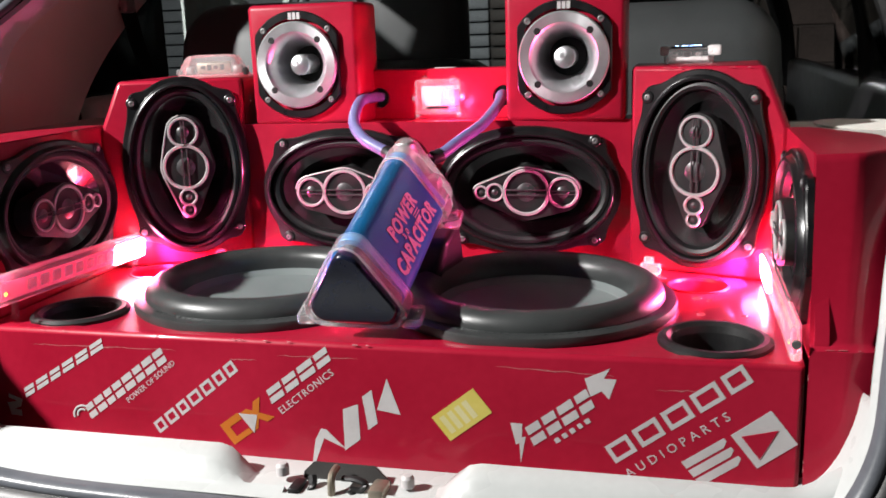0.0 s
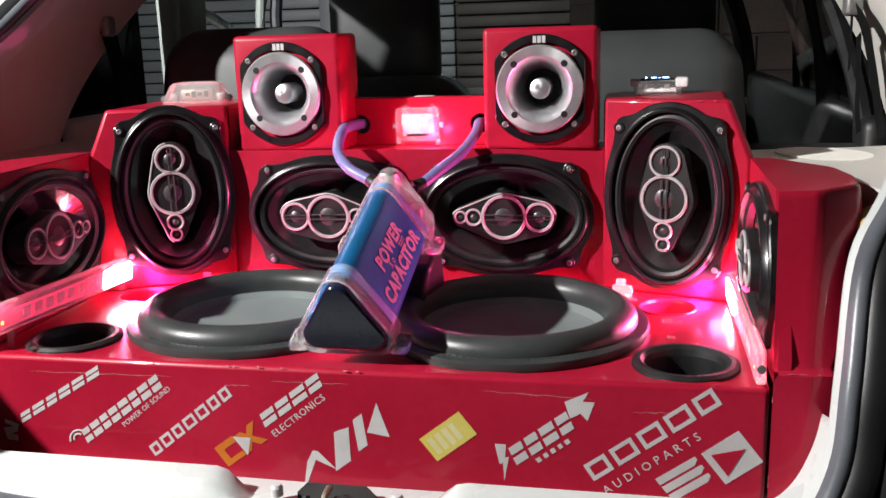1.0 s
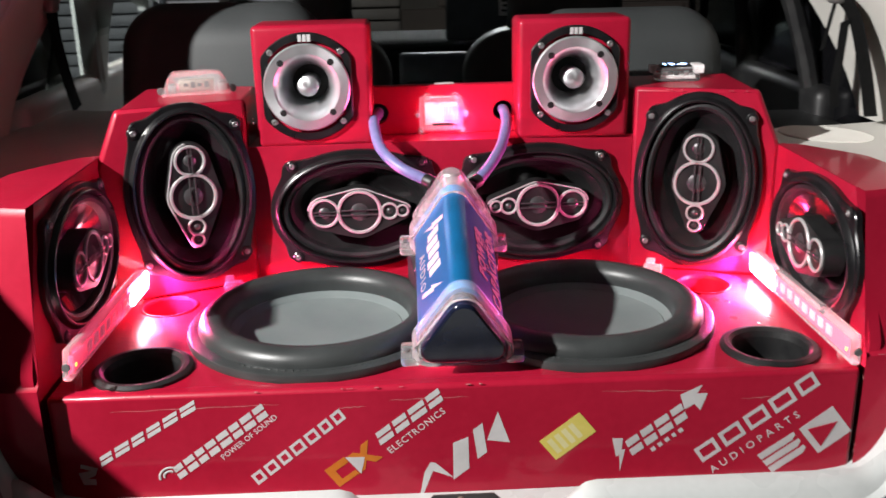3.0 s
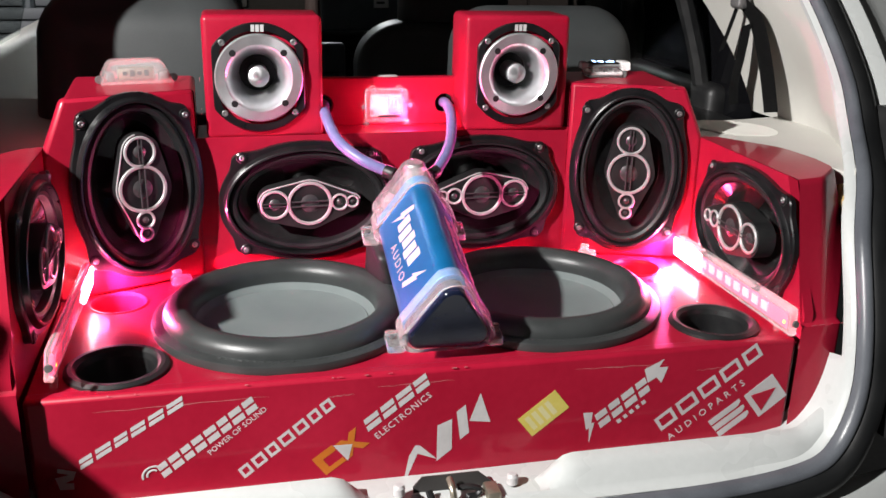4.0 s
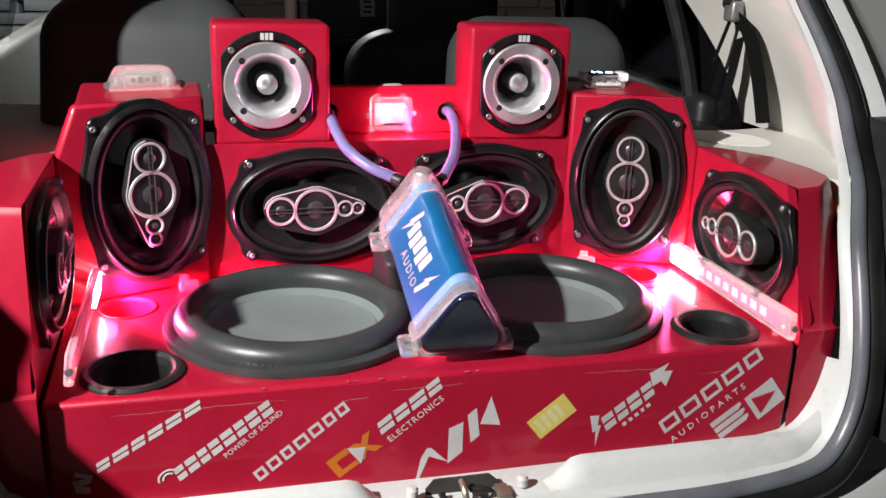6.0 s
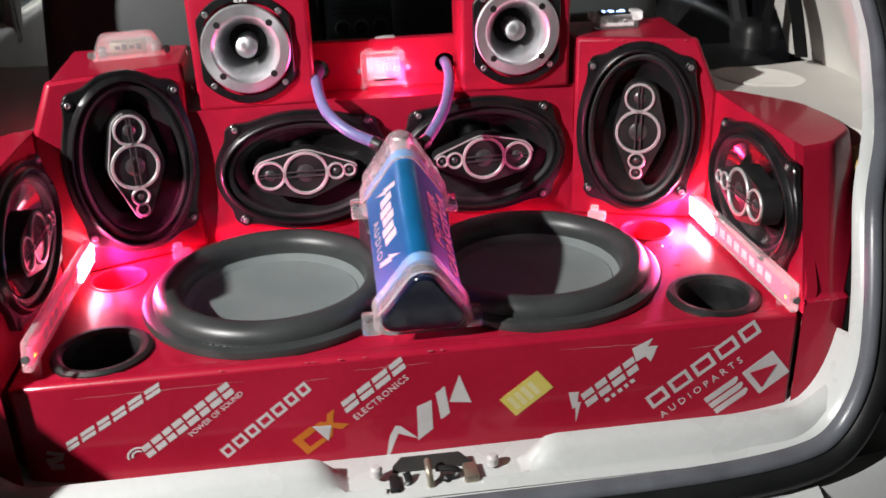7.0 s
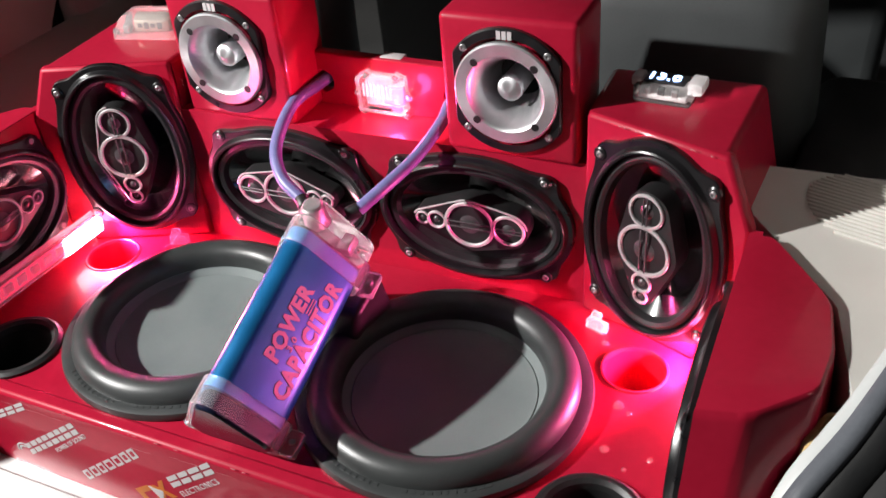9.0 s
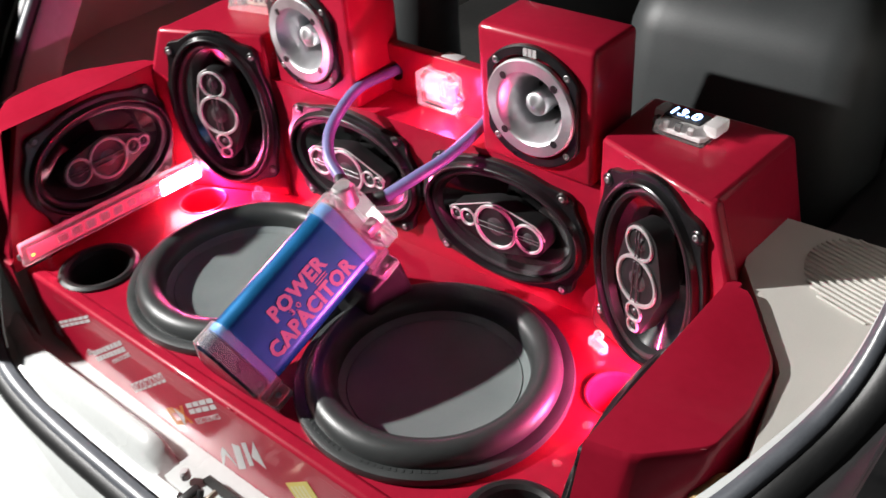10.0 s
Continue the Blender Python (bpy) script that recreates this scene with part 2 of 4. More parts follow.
def facing(origin, normal, up=(0, 0, 1)):
    """The pose of a flat thing: its z along normal, its y as near as can be to up."""
    z = Vector(normal).normalized()
    x = Vector(up).cross(z).normalized()
    y = z.cross(x)
    m = Matrix((x, y, z)).transposed().to_4x4()
    return Matrix.Translation(origin) @ m


def hole_in_front(bm, x, y, z, r, n=40):
    """Opens a round hole in the face of bm that lies at that y."""
    face = max((f for f in bm.faces if abs(f.calc_center_median().y - y) < 1e-4), key=lambda f: f.calc_area())
    edges = list(face.edges)
    bmesh.ops.delete(bm, geom=[face], context="FACES_ONLY")
    ring = [bm.verts.new((x + r * math.cos(2 * math.pi * i / n), y, z + r * math.sin(2 * math.pi * i / n))) for i in range(n)]
    edges += [bm.edges.new((ring[i], ring[(i + 1) % n])) for i in range(n)]
    bmesh.ops.triangle_fill(bm, use_beauty=True, use_dissolve=False, edges=edges, normal=(0, -1, 0))
    return bm


# ---------------- yard ----------------
tagged(part("ground", prism([(-60, -60), (60, -60), (60, 60), (-60, 60)], -0.2, 0.0), CONCRETE), "grey concrete yard floor under the car", "ground", kind="structure")


# ---------------- speaker box ----------------
DECK = 0.90
box = tagged(empty("speaker_box", pose(0, 0, 0)), "glossy red painted speaker box filling the car boot", "speaker box")

SUBS = [(-0.160, 0.227), (0.160, 0.227)]
PORTS = [(-0.346, 0.117), (0.353, 0.117)]
BACK_PORTS = [(-0.362, 0.307), (0.340, 0.322)]
outline = [(-0.428, 0.060), (0.428, 0.060), (0.432, 0.346), (0.256, 0.414), (-0.254, 0.400), (-0.432, 0.322)]
holes = [ellipse(x, y, 0.143, 0.143, 64) for x, y in SUBS] + [ellipse(x, y, 0.043, 0.043, 40) for x, y in PORTS] + [ellipse(x, y, 0.034, 0.034, 36) for x, y in BACK_PORTS]
part("deck", moved(sheet(outline, holes, 0.018), pose(0, 0, DECK)), RED, box)
part("front_panel", moved(prism([(-0.430, 0.053), (0.428, 0.053), (0.428, 0.073), (-0.430, 0.073)], 0.60, DECK + 0.002), pose(0, 0, 0)), RED, box, bevel=0.005)

# back wall: the middle panel with two oval holes, and a corner housing at each end
centre_m = facing((0, 0.403, 0.99), (0.033, -1, 0))
part("centre_panel", moved(sheet([(-0.262, -0.10), (0.262, -0.10), (0.262, 0.098), (-0.262, 0.098)], [ellipse(-0.116, 0.008, 0.105, 0.070), ellipse(0.127, 0.008, 0.105, 0.070)], 0.016), centre_m), RED, box)
CORNERS = {}
for sgn, lo, hi in ((1, (0.256, 0.402), (0.434, 0.341)), (-1, (-0.256, 0.389), (-0.434, 0.317))):
    a, b = (Vector((*lo, DECK)), Vector((*hi, DECK)))
    if sgn < 0:
        a, b = b, a
    along = (b - a).normalized()
    normal = Vector((along.y, -along.x, 0.02)).normalized()
    mid = (a + b) / 2
    m = facing(mid, normal)
    w = (b - a).length / 2
    cut = 0.030
    pts = [(-w, 0), (w, 0), (w, 0.182), (w - cut, 0.252), (-w, 0.252)] if sgn > 0 else [(-w, 0), (w, 0), (w, 0.252), (-w + cut, 0.252), (-w, 0.182)]
    cx, cz = (-0.006, 0.129) if sgn > 0 else (0.015, 0.136)
    CORNERS[sgn] = (m, cx, cz)
    part("corner_panel", moved(sheet(pts, [ellipse(cx, cz, 0.070, 0.105)], 0.016), m), RED, box, bevel=0.005)
    # lid and outer cheek behind the panel
    f0, f1 = m @ Vector((pts[-1][0] if sgn > 0 else pts[3][0], 0.252, 0)), m @ Vector((pts[3][0] if sgn > 0 else pts[2][0], 0.252, 0))
    lid = [(f0.x, f0.y + 0.004), (f1.x, f1.y + 0.004), (f1.x + (0.010 if sgn > 0 else -0.002), 0.515), (f0.x - (0.002 if sgn > 0 else 0.010), 0.515)]
    top_z = f0.z
    base = [(x + (sgn * 0.03 if abs(x) > 0.3 else 0), y) for x, y in lid]
    bm = prism(base, 1.02, top_z, lid, skip=(0,), lower=False)
    part("corner_lid", bm, RED, box, bevel=0.006, segs=3)

# ledge, recess and the two tweeter housings on top
part("ledge", prism([(-0.262, 0.400), (0.262, 0.417), (0.262, 0.49), (-0.262, 0.49)], 1.072, 1.0868), RED, box, bevel=0.005)
rec = sheet([(-0.105, 0), (0.105, 0), (0.105, 0.068), (-0.105, 0.068)], [ellipse(-0.087, 0.030, 0.0135, 0.0135, 20), ellipse(0.087, 0.030, 0.0135, 0.0135, 20)], 0.014)
part("recess_panel", moved(rec, facing((0, 0.462, 1.086), (0, -1, 0))), RED, box, bevel=0.002)
for x0, x1 in ((-0.245, -0.093), (0.101, 0.250)):
    y0 = 0.398 if x0 < 0 else 0.404
    bm = block(x1 - x0, 0.485 - y0, 0.158, 0.007, 3, ((x0 + x1) / 2, (0.485 + y0) / 2, 1.165))
    hole_in_front(bm, (0.1755 if x0 > 0 else -0.1755), y0, 1.1655, 0.047)
    part("tweeter_housing", bm, RED, box)

def softened(q, cut=0.16, times=3):
    """The open outline with its corners rounded off."""
    for _ in range(times):
        out = [q[0]]
        for (a, b), (c, d) in zip(q, q[1:]):
            out += [(a + (c - a) * cut, b + (d - b) * cut), (c + (a - c) * cut, d + (b - d) * cut)]
        q = out + [q[-1]]
    return q


# side pods: an inner panel with an oval hole, a shell outside it, a foot that goes down beside the front panel
PODS = {}
for sgn in (1, -1):
    cy = 0.218 if sgn > 0 else 0.205
    top = 0.182 if sgn > 0 else 0.194
    pts = [(-0.134, 0), (0.162, 0), (0.162, 0.032), (0.090, top), (-0.134, top)]
    m = facing((sgn * 0.434, cy, DECK), (-sgn, 0, 0))
    hole = ellipse(0.014, 0.0915, 0.105, 0.069) if sgn > 0 else ellipse(0.007, 0.104, 0.105, 0.069)
    if sgn < 0:
        pts = [(-x, y) for x, y in reversed(pts)]
    PODS[sgn] = m
    part("pod_inner_panel", moved(sheet(pts, [hole], 0.012), m), RED, box)
    dy = cy - 0.218
    hi = softened([(0.434, 0.104 + dy), (0.474, 0.113 + dy), (0.5185, 0.157 + dy), (0.5235, 0.205 + dy), (0.515, 0.270 + dy), (0.458, 0.347 + dy), (0.434, 0.347 + dy)], 0.10, 3)
    lo = softened([(0.430, 0.057 + dy), (0.460, 0.057 + dy), (0.4850, 0.062 + dy), (0.503, 0.125 + dy), (0.505, 0.250 + dy), (0.480, 0.335 + dy), (0.430, 0.348 + dy)], 0.10, 3)
    low = [(x + 0.002 * (k > 0), y - 0.006 if y < 0.10 else y) for k, (x, y) in enumerate(lo)]
    peak = DECK + top
    inset = [(0.434 + (x - 0.434) * 0.965, 0.23 + dy + (y - 0.23 - dy) * 0.975) for x, y in hi]
    rows = [[(sgn * x, y, z) for x, y in q] for q, z in [(low, 0.62), (low, 0.9165), (low, 0.9175), (lo, 0.9215)] + [([(a + (c - a) * u + 0.012 * math.sin(math.pi * u) * max(0.0, min(1.0, (c - 0.47) / 0.05)), b + (d - b) * u) for (a, b), (c, d) in zip(lo, hi)], 0.9215 + (peak - 0.9245) * u) for u in (0.02, 0.2, 0.4, 0.6, 0.8, 0.97, 0.995)] + [(inset, peak + 0.0008), ([(x * 0.99 + 0.0048, y * 0.99 + 0.0023 + dy * 0.01) for x, y in inset], peak + 0.0009)]]
    bm = loft(rows)
    bm.faces.new([v for v in bm.verts if abs(v.co.z - peak - 0.0009) < 2e-6])
    bmesh.ops.recalc_face_normals(bm, faces=bm.faces)
    part("pod_shell", bm, RED, box, smooth=48)


# ---------------- loudspeakers ----------------


def screw(parent, x, y, z, r=0.0042, name="screw"):
    bm = lathe([(0.0, 0.0002), (r * 0.25, 0.0002), (r * 0.42, 0.0011), (r * 0.8, 0.0009), (r, 0.0002), (r * 1.02, -0.002)], 16)
    part(name, bm, CHROME, parent, m=pose(x, y, z), label="bright screw head")


def hull(points):
    """The convex outline round the points, anticlockwise."""
    def half(seq):
        out = []
        for p in seq:
            while len(out) > 1 and (out[-1][0] - out[-2][0]) * (p[1] - out[-2][1]) - (out[-1][1] - out[-2][1]) * (p[0] - out[-2][0]) <= 1e-12:
                out.pop()
            out.append(p)
        return out[:-1]
    q = sorted(set(points))
    return half(q) + half(q[::-1])


def oval_speaker(m, label, flip=1, slide=0.0, strip=True):
    """A 6 x 9 inch four-way loudspeaker: its long axis along x, facing z. flip: the side to which the larger tweeter points."""
    sp = tagged(empty("oval_speaker", m), label, "loudspeaker", "oval car speakers")
    # pressed frame: an oval rim with four ears
    n, a, b = 144, 0.1195, 0.0835
    bm = bmesh.new()
    rows = []
    for inset, z, pw in ((0.0, -0.002, 2.12), (0.0, 0.0042, 2.12), (0.0012, 0.0058, 2.12), (0.0060, 0.0062, 2.05), (0.0076, 0.0085, 2.05), (0.0086, 0.0122, 2.02), (0.0100, 0.0132, 2.0), (0.0122, 0.0126, 2.0), (0.0134, 0.006, 2.0), (0.0138, -0.004, 2.0)):
        ring = []
        for i in range(n):
            c, s_ = math.cos(2 * math.pi * i / n), math.sin(2 * math.pi * i / n)
            k = (abs(c) ** pw + abs(s_) ** pw) ** (-1 / pw)
            if pw > 2.1:      # the four ears stand out of the oval
                ear = (math.degrees(math.atan2(abs(s_), abs(c))) - 45) / 8.5
                k *= 1 + 0.115 * math.exp(-ear * ear)
            ring.append(bm.verts.new(((a - inset) * k * c, (b - inset) * k * s_, z)))
        rows.append(ring)
    for p, q in zip(rows, rows[1:]):
        for i in range(n):
            bm.faces.new((p[i], p[(i + 1) % n], q[(i + 1) % n], q[i]))
    part("frame", bm, BASKET, sp)
    for ex in (-0.0865, 0.0865):
        for ey in (-0.0638, 0.0638):
            part("ear", lathe([(0.0, 0.0076), (0.0062, 0.0076), (0.0076, 0.0066), (0.0080, 0.004)], 20), BASKET, sp, m=pose(ex, ey, 0))
            screw(sp, ex, ey, 0.0080, 0.0040)
    part("surround", oval(a, b, [(0.0134, 0.004), (0.0150, 0.0068), (0.0190, 0.0080), (0.0230, 0.0060), (0.0260, -0.0020)]), OVAL_RUBBER, sp)
    part("cone", oval(a, b, [(0.0245, -0.002), (0.030, -0.0065), (0.045, -0.0175), (0.058, -0.026), (0.070, -0.031), (0.080, -0.033), (0.0834, -0.033)]), CONE, sp, "glossy black plastic cone")
    # bridge that carries the small drivers
    f = flip
    drivers = [(x0 + slide, r0, r1) for x0, r0, r1 in ((0.0, 0.0305, 0.0262), (0.0468 * f, 0.0202, 0.0166), (-0.0405 * f, 0.0120, 0.0090), (-0.0580 * f, 0.0090, 0.0064))]
    # its outline runs straight from ring to ring, further out on the lower side
    outline_ = hull([(x + (r + grow) * math.cos(radians(4 * k)), (r + grow) * math.sin(radians(4 * k)) * (1.0 if k <= 45 else 1.12)) for x, r, _ in drivers for k in range(90) for grow in (0.0022,)])
    part("bridge", moved(sheet(outline_, (), 0.024), pose(0, 0, 0.0155)), BLACKISH, sp, bevel=0.0008)
    if strip:
        up = sorted((q for q in outline_ if q[1] > 0.004), key=lambda q: q[0])
        part("bridge_edge", tube([(x, y - 0.0004, 0.0157) for x, y in up], 0.0011, 8), RING, sp, "grey edge strip")
    part("bridge_post", lathe([(0.022, -0.034), (0.020, 0.002)], 24), BLACKISH, sp, m=pose(slide, 0, 0))
    for x, r, ri in drivers:
        ring = part("driver_ring", lathe([(r, 0.0), (r, 0.0014), (r - 0.0008, 0.0024), (ri + 0.0008, 0.0024), (ri, 0.0014), (ri - 0.0003, -0.001)], 40), RING, sp, "grey ring", m=pose(x, 0, 0.0158))
        part("can", lathe([(r - 0.0006, -0.012), (r - 0.0006, 0.0)], 32), BLACKISH, ring, "black driver can")
        part("dome", lathe([(ri, -0.004), (ri * 0.8, -0.0035), (ri * 0.62, -0.0025), (ri * 0.45, 0.0), (ri * 0.22, 0.0016), (0.0, 0.002)], 32), PHASE, ring)
        if r > 0.015:
            for off in (-0.10, 0.10):
                part("bar", block(ri * 1.9, ri * 0.07, 0.0016, 0.0003, 1, (0, off * ri * 1.3, 0.0030)), PHASE, ring)
    return sp


C = centre_m
oval_speaker(C @ pose(-0.116, 0.008, 0.002), "black oval car speaker with grey rings on the centre panel", -1)
oval_speaker(C @ pose(0.127, 0.008, 0.002), "black oval car speaker with grey rings beside the cable", 1)
for sgn in (1, -1):
    m, cx, cz = CORNERS[sgn]
    oval_speaker(m @ pose(cx, cz, 0.002, 0, 0, 90), "black oval car speaker standing upright on the red corner panel", 1, 0.0, sgn < 0)
    oval_speaker(PODS[sgn] @ (pose(0.014, 0.0915, 0.002) if sgn > 0 else pose(0.007, 0.104, 0.002)), "black oval car speaker set in the red side pod", 1 if sgn > 0 else -1, -0.008 if sgn > 0 else 0.0, False)


def horn_tweeter(m, label):
    tw = tagged(empty("horn_tweeter", m), label, "tweeter", "horn tweeters")
    n = 72
    bm = bmesh.new()
    rows = []
    for inset, z in ((0, -0.001), (0, 0.004), (0.0015, 0.0055), (0.010, 0.0055)):
        ring = []
        for i in range(n):
            t = 2 * math.pi * i / n
            r = 0.0700 - inset
            x = max(-0.0585 + inset, min(0.0585 - inset, r * math.cos(t)))
            ring.append(bm.verts.new((x, r * math.sin(t), z)))
        rows.append(ring)
    for p, q in zip(rows, rows[1:]):
        for i in range(n):
            bm.faces.new((p[i], p[(i + 1) % n], q[(i + 1) % n], q[i]))
    plate = part("mounting_plate", bm, BASKET, tw, "black mounting plate")
    for k in range(4):
        t = radians(45 + 90 * k)
        screw(tw, 0.0638 * math.cos(t), 0.0638 * math.sin(t), 0.0055, 0.0042)
    prof = [(0.0562, 0.0040), (0.0562, 0.0085), (0.0545, 0.0102), (0.0428, 0.0102), (0.0420, 0.0094), (0.0414, 0.0090), (0.0390, 0.0058), (0.0360, 0.0012), (0.0330, -0.0045), (0.0300, -0.012), (0.0275, -0.021), (0.0255, -0.032), (0.0240, -0.044)]
    horn = part("horn", lathe(prof, 80), TURNED, tw, "brushed aluminium horn")
    part("throat", lathe([(0.0242, -0.0435), (0.018, -0.045), (0.0, -0.045)], 40), BLACKISH, tw)
    part("phase_plug", lathe([(0.0130, -0.045), (0.0138, -0.014), (0.0137, -0.006), (0.0130, -0.0042), (0.0, 0.0036)], 48), TURNED, tw, "turned aluminium bullet plug")
    for k in range(4):
        t = radians(45 + 90 * k)
        part("bolt_hole", lathe([(0.0, 0.0106), (0.0042, 0.0106), (0.0044, 0.0101)], 16), BLACKISH, horn, m=pose(0.0455 * math.cos(t), 0.0455 * math.sin(t), 0))
    # maker's mark as three plain bars
    for k in range(3):
        part("mark_bar", block(0.0044, 0.0088, 0.0006, 0, 1, (-0.0058 + 0.0058 * k, 0.0628, 0.0060)), VINYL, plate)
    return tw


horn_tweeter(facing((-0.1755, 0.3975, 1.1655), (0, -1, 0)), "silver horn tweeter with bullet plug on a red housing")
horn_tweeter(facing((0.1755, 0.4035, 1.1655), (0, -1, 0)), "silver horn tweeter with bullet plug on a red housing")


def subwoofer(x, y, label):
    sw = tagged(empty("subwoofer", pose(x, y, DECK)), label, "subwoofer", "subwoofers")
    part("gasket", lathe([(0.1575, 0.0), (0.1585, 0.004), (0.1570, 0.0095), (0.1520, 0.0115), (0.1440, 0.0115), (0.1420, 0.006)], 96), RUBBER, sw, "flat rubber gasket ring with moulded marks")
    roll = [(0.1450, 0.009)]
    for k in range(13):
        t = math.pi * k / 12
        roll.append((0.1270 + 0.0180 * math.cos(t), 0.0110 + 0.0185 * math.sin(t)))
    roll += [(0.1085, 0.004)]
    part("surround", lathe(roll, 96), RUBBER, sw, "thick rolled rubber surround")
    part("cone", lathe([(0.1095, 0.0075), (0.1085, 0.003), (0.1040, -0.0010), (0.1012, -0.0026), (0.1002, -0.0042), (0.0992, -0.0028), (0.0945, -0.0044), (0.060, -0.0085), (0.030, -0.0100), (0.0, -0.0105)], 96), SUBCONE, sw, "grey pressed cone")
    random.seed(int(x * 1000) + 500)
    for k in range(22):
        t = radians(-122 + 3.1 * k + (8 if k > 10 else 0))
        part("moulded_mark", block(0.0052 * random.uniform(0.5, 1.1), 0.0040, 0.0006, 0.0002, 1), RUBBER, sw, m=pose(0.1482 * math.cos(t), 0.1482 * math.sin(t), 0.0117, 0, 0, math.degrees(t) + 90))
    for k in range(3):
        part("mark", block(0.007, 0.0035, 0.0008, 0.0002, 1), BLACKISH, sw, m=pose(-0.060 + 0.0, -0.0 + 0.0, 0) @ pose(0, -0.066, -0.0072, -8, 0, 0) @ pose(0.010 * k - 0.01, 0, 0))
    return sw


for x, y in SUBS:
    subwoofer(x, y, "large black subwoofer with rolled rubber surround in the deck")


def port(x, y, r, red, label):
    pt = tagged(empty("bass_port", pose(x, y, DECK)), label, "bass port", "bass ports")
    k = r / 0.043
    mat = RED if red else BLACKISH
    if red:
        part("flange", lathe([(0.0470 * k, 0.0), (0.0460 * k, 0.0012), (0.0445 * k, 0.0016), (0.0430 * k, 0.0014), (0.0415 * k, 0.0004), (0.0402 * k, -0.003)], 48), mat, pt)
    else:
        part("flange", lathe([(0.0545 * k, 0.0), (0.0540 * k, 0.0035), (0.0500 * k, 0.0065), (0.0455 * k, 0.0065), (0.0415 * k, 0.003), (0.0402 * k, -0.004)], 48), mat, pt)
    part("pipe", lathe([(0.0402 * k, -0.003 if red else -0.004), (0.0400 * k, -0.16), (0.0, -0.16)], 48), mat, pt)


for x, y in PORTS:
    port(x, y, 0.043, False, "round black plastic bass port in the red deck")
for x, y in BACK_PORTS:
    port(x, y, 0.034, True, "small round red painted bass port in the deck corner")

# ---------------- capacitor ----------------
cap = tagged(empty("power_capacitor", pose(0.005, 0.074, 0.912, 19.5, 0, 0)), "blue triangular power capacitor with clear end frames, propped on the deck", "capacitor")


def tri(w, h, r, n=6, lift=0.0):
    """A rounded triangle in xz, base at z = lift."""
    corners = [(-w / 2 + r, r), (w / 2 - r, r), (0, h - r)]
    out = []
    for (cx, cz), t0, t1 in ((corners[0], 150, 270), (corners[1], 270, 390), (corners[2], 30, 150)):
        for k in range(n + 1):
            t = radians(t0 + (t1 - t0) * k / n)
            out.append((cx + r * math.cos(t), lift + cz + r * math.sin(t)))
    return out


def bar_along_y(poly, y0, y1):
    bm = prism([(x, z) for x, z in poly], 0, 1)
    bm.transform(Matrix(((1, 0, 0, 0), (0, 0, y1 - y0, y0), (0, 1, 0, 0), (0, 0, 0, 1))))
    return bm


part("body", bar_along_y(tri(0.094, 0.086, 0.017, 8, 0.006), 0.020, 0.208), BLUE, cap, "blue anodised aluminium body", bevel=0.0006)
part("end_cap", bar_along_y(tri(0.090, 0.080, 0.016, 8, 0.008), -0.003, 0.0195), END_CAP, cap, "glossy dark end cap", bevel=0.003)
outer = tri(0.108, 0.096, 0.0200, 8, 0.0)
for y0, y1 in ((0.000, 0.030), (0.190, 0.222)):
    inner_ = tri(0.096, 0.0875, 0.0175, 8, 0.0052)
    bm = sheet(outer, [inner_], y1 - y0)
    bm.transform(Matrix(((1, 0, 0, 0), (0, 0, -1, y0), (0, 1, 0, 0), (0, 0, 0, 1))))
    part("end_frame", bm, CLEAR, cap, "clear acrylic end frame", bevel=0.0012)
    for sx in (-1, 1):
        part("foot", block(0.020, y1 - y0 - 0.002, 0.012, 0.003, 2, (sx * 0.056, (y0 + y1) / 2, 0.006)), CLEAR, cap, "clear foot")
        part("foot_screw", lathe([(0, 0.0145), (0.003, 0.0142), (0.0036, 0.012)], 14), CHROME, cap, m=pose(sx * 0.059, (y0 + y1) / 2, 0))
part("rear_cover", bar_along_y(tri(0.098, 0.090, 0.018, 8, 0.004), 0.224, 0.248), CLEAR, cap, "clear rear terminal cover", bevel=0.004)
part("rear_knob", lathe([(0.0, 0.027), (0.0095, 0.0265), (0.0115, 0.024), (0.0118, 0.004), (0.0130, 0.0)], 28), CHROME, cap, "grey knob on the rear cover", m=pose(0.0, 0.232, 0.066, -12, 0, 0))
part("rear_plate", bar_along_y(tri(0.090, 0.080, 0.014, 6, 0.008), 0.2085, 0.2125), BLACKISH, cap)
for sx in (-1, 1):
    part("terminal", block(0.016, 0.022, 0.014, 0.003, 2, (sx * 0.030, 0.228, 0.042)), CHROME, cap, "metal terminal block")
part("stand", prism([(-0.030, 0.150), (0.034, 0.150), (0.060, 0.225), (-0.060, 0.225)], -0.078, -0.004, [(-0.052, 0.172), (0.056, 0.172), (0.058, 0.228), (-0.058, 0.228)]), BLACKISH, cap, "black moulded rear stand", bevel=0.008, segs=3)


def on_cap(sgn):
    """The pose of the sloping side of the capacitor: x along its length, from front to back or back to front, z outward."""
    slope = Vector((sgn * 0.8662, 0, 0.4997)).normalized()
    along = Vector((0, sgn, 0))
    up_ = slope.cross(along)
    m = Matrix((along, up_, slope)).transposed().to_4x4()
    face_mid = Vector((sgn * 0.0297, 0.114, 0.0575))
    return Matrix.Translation(face_mid) @ m


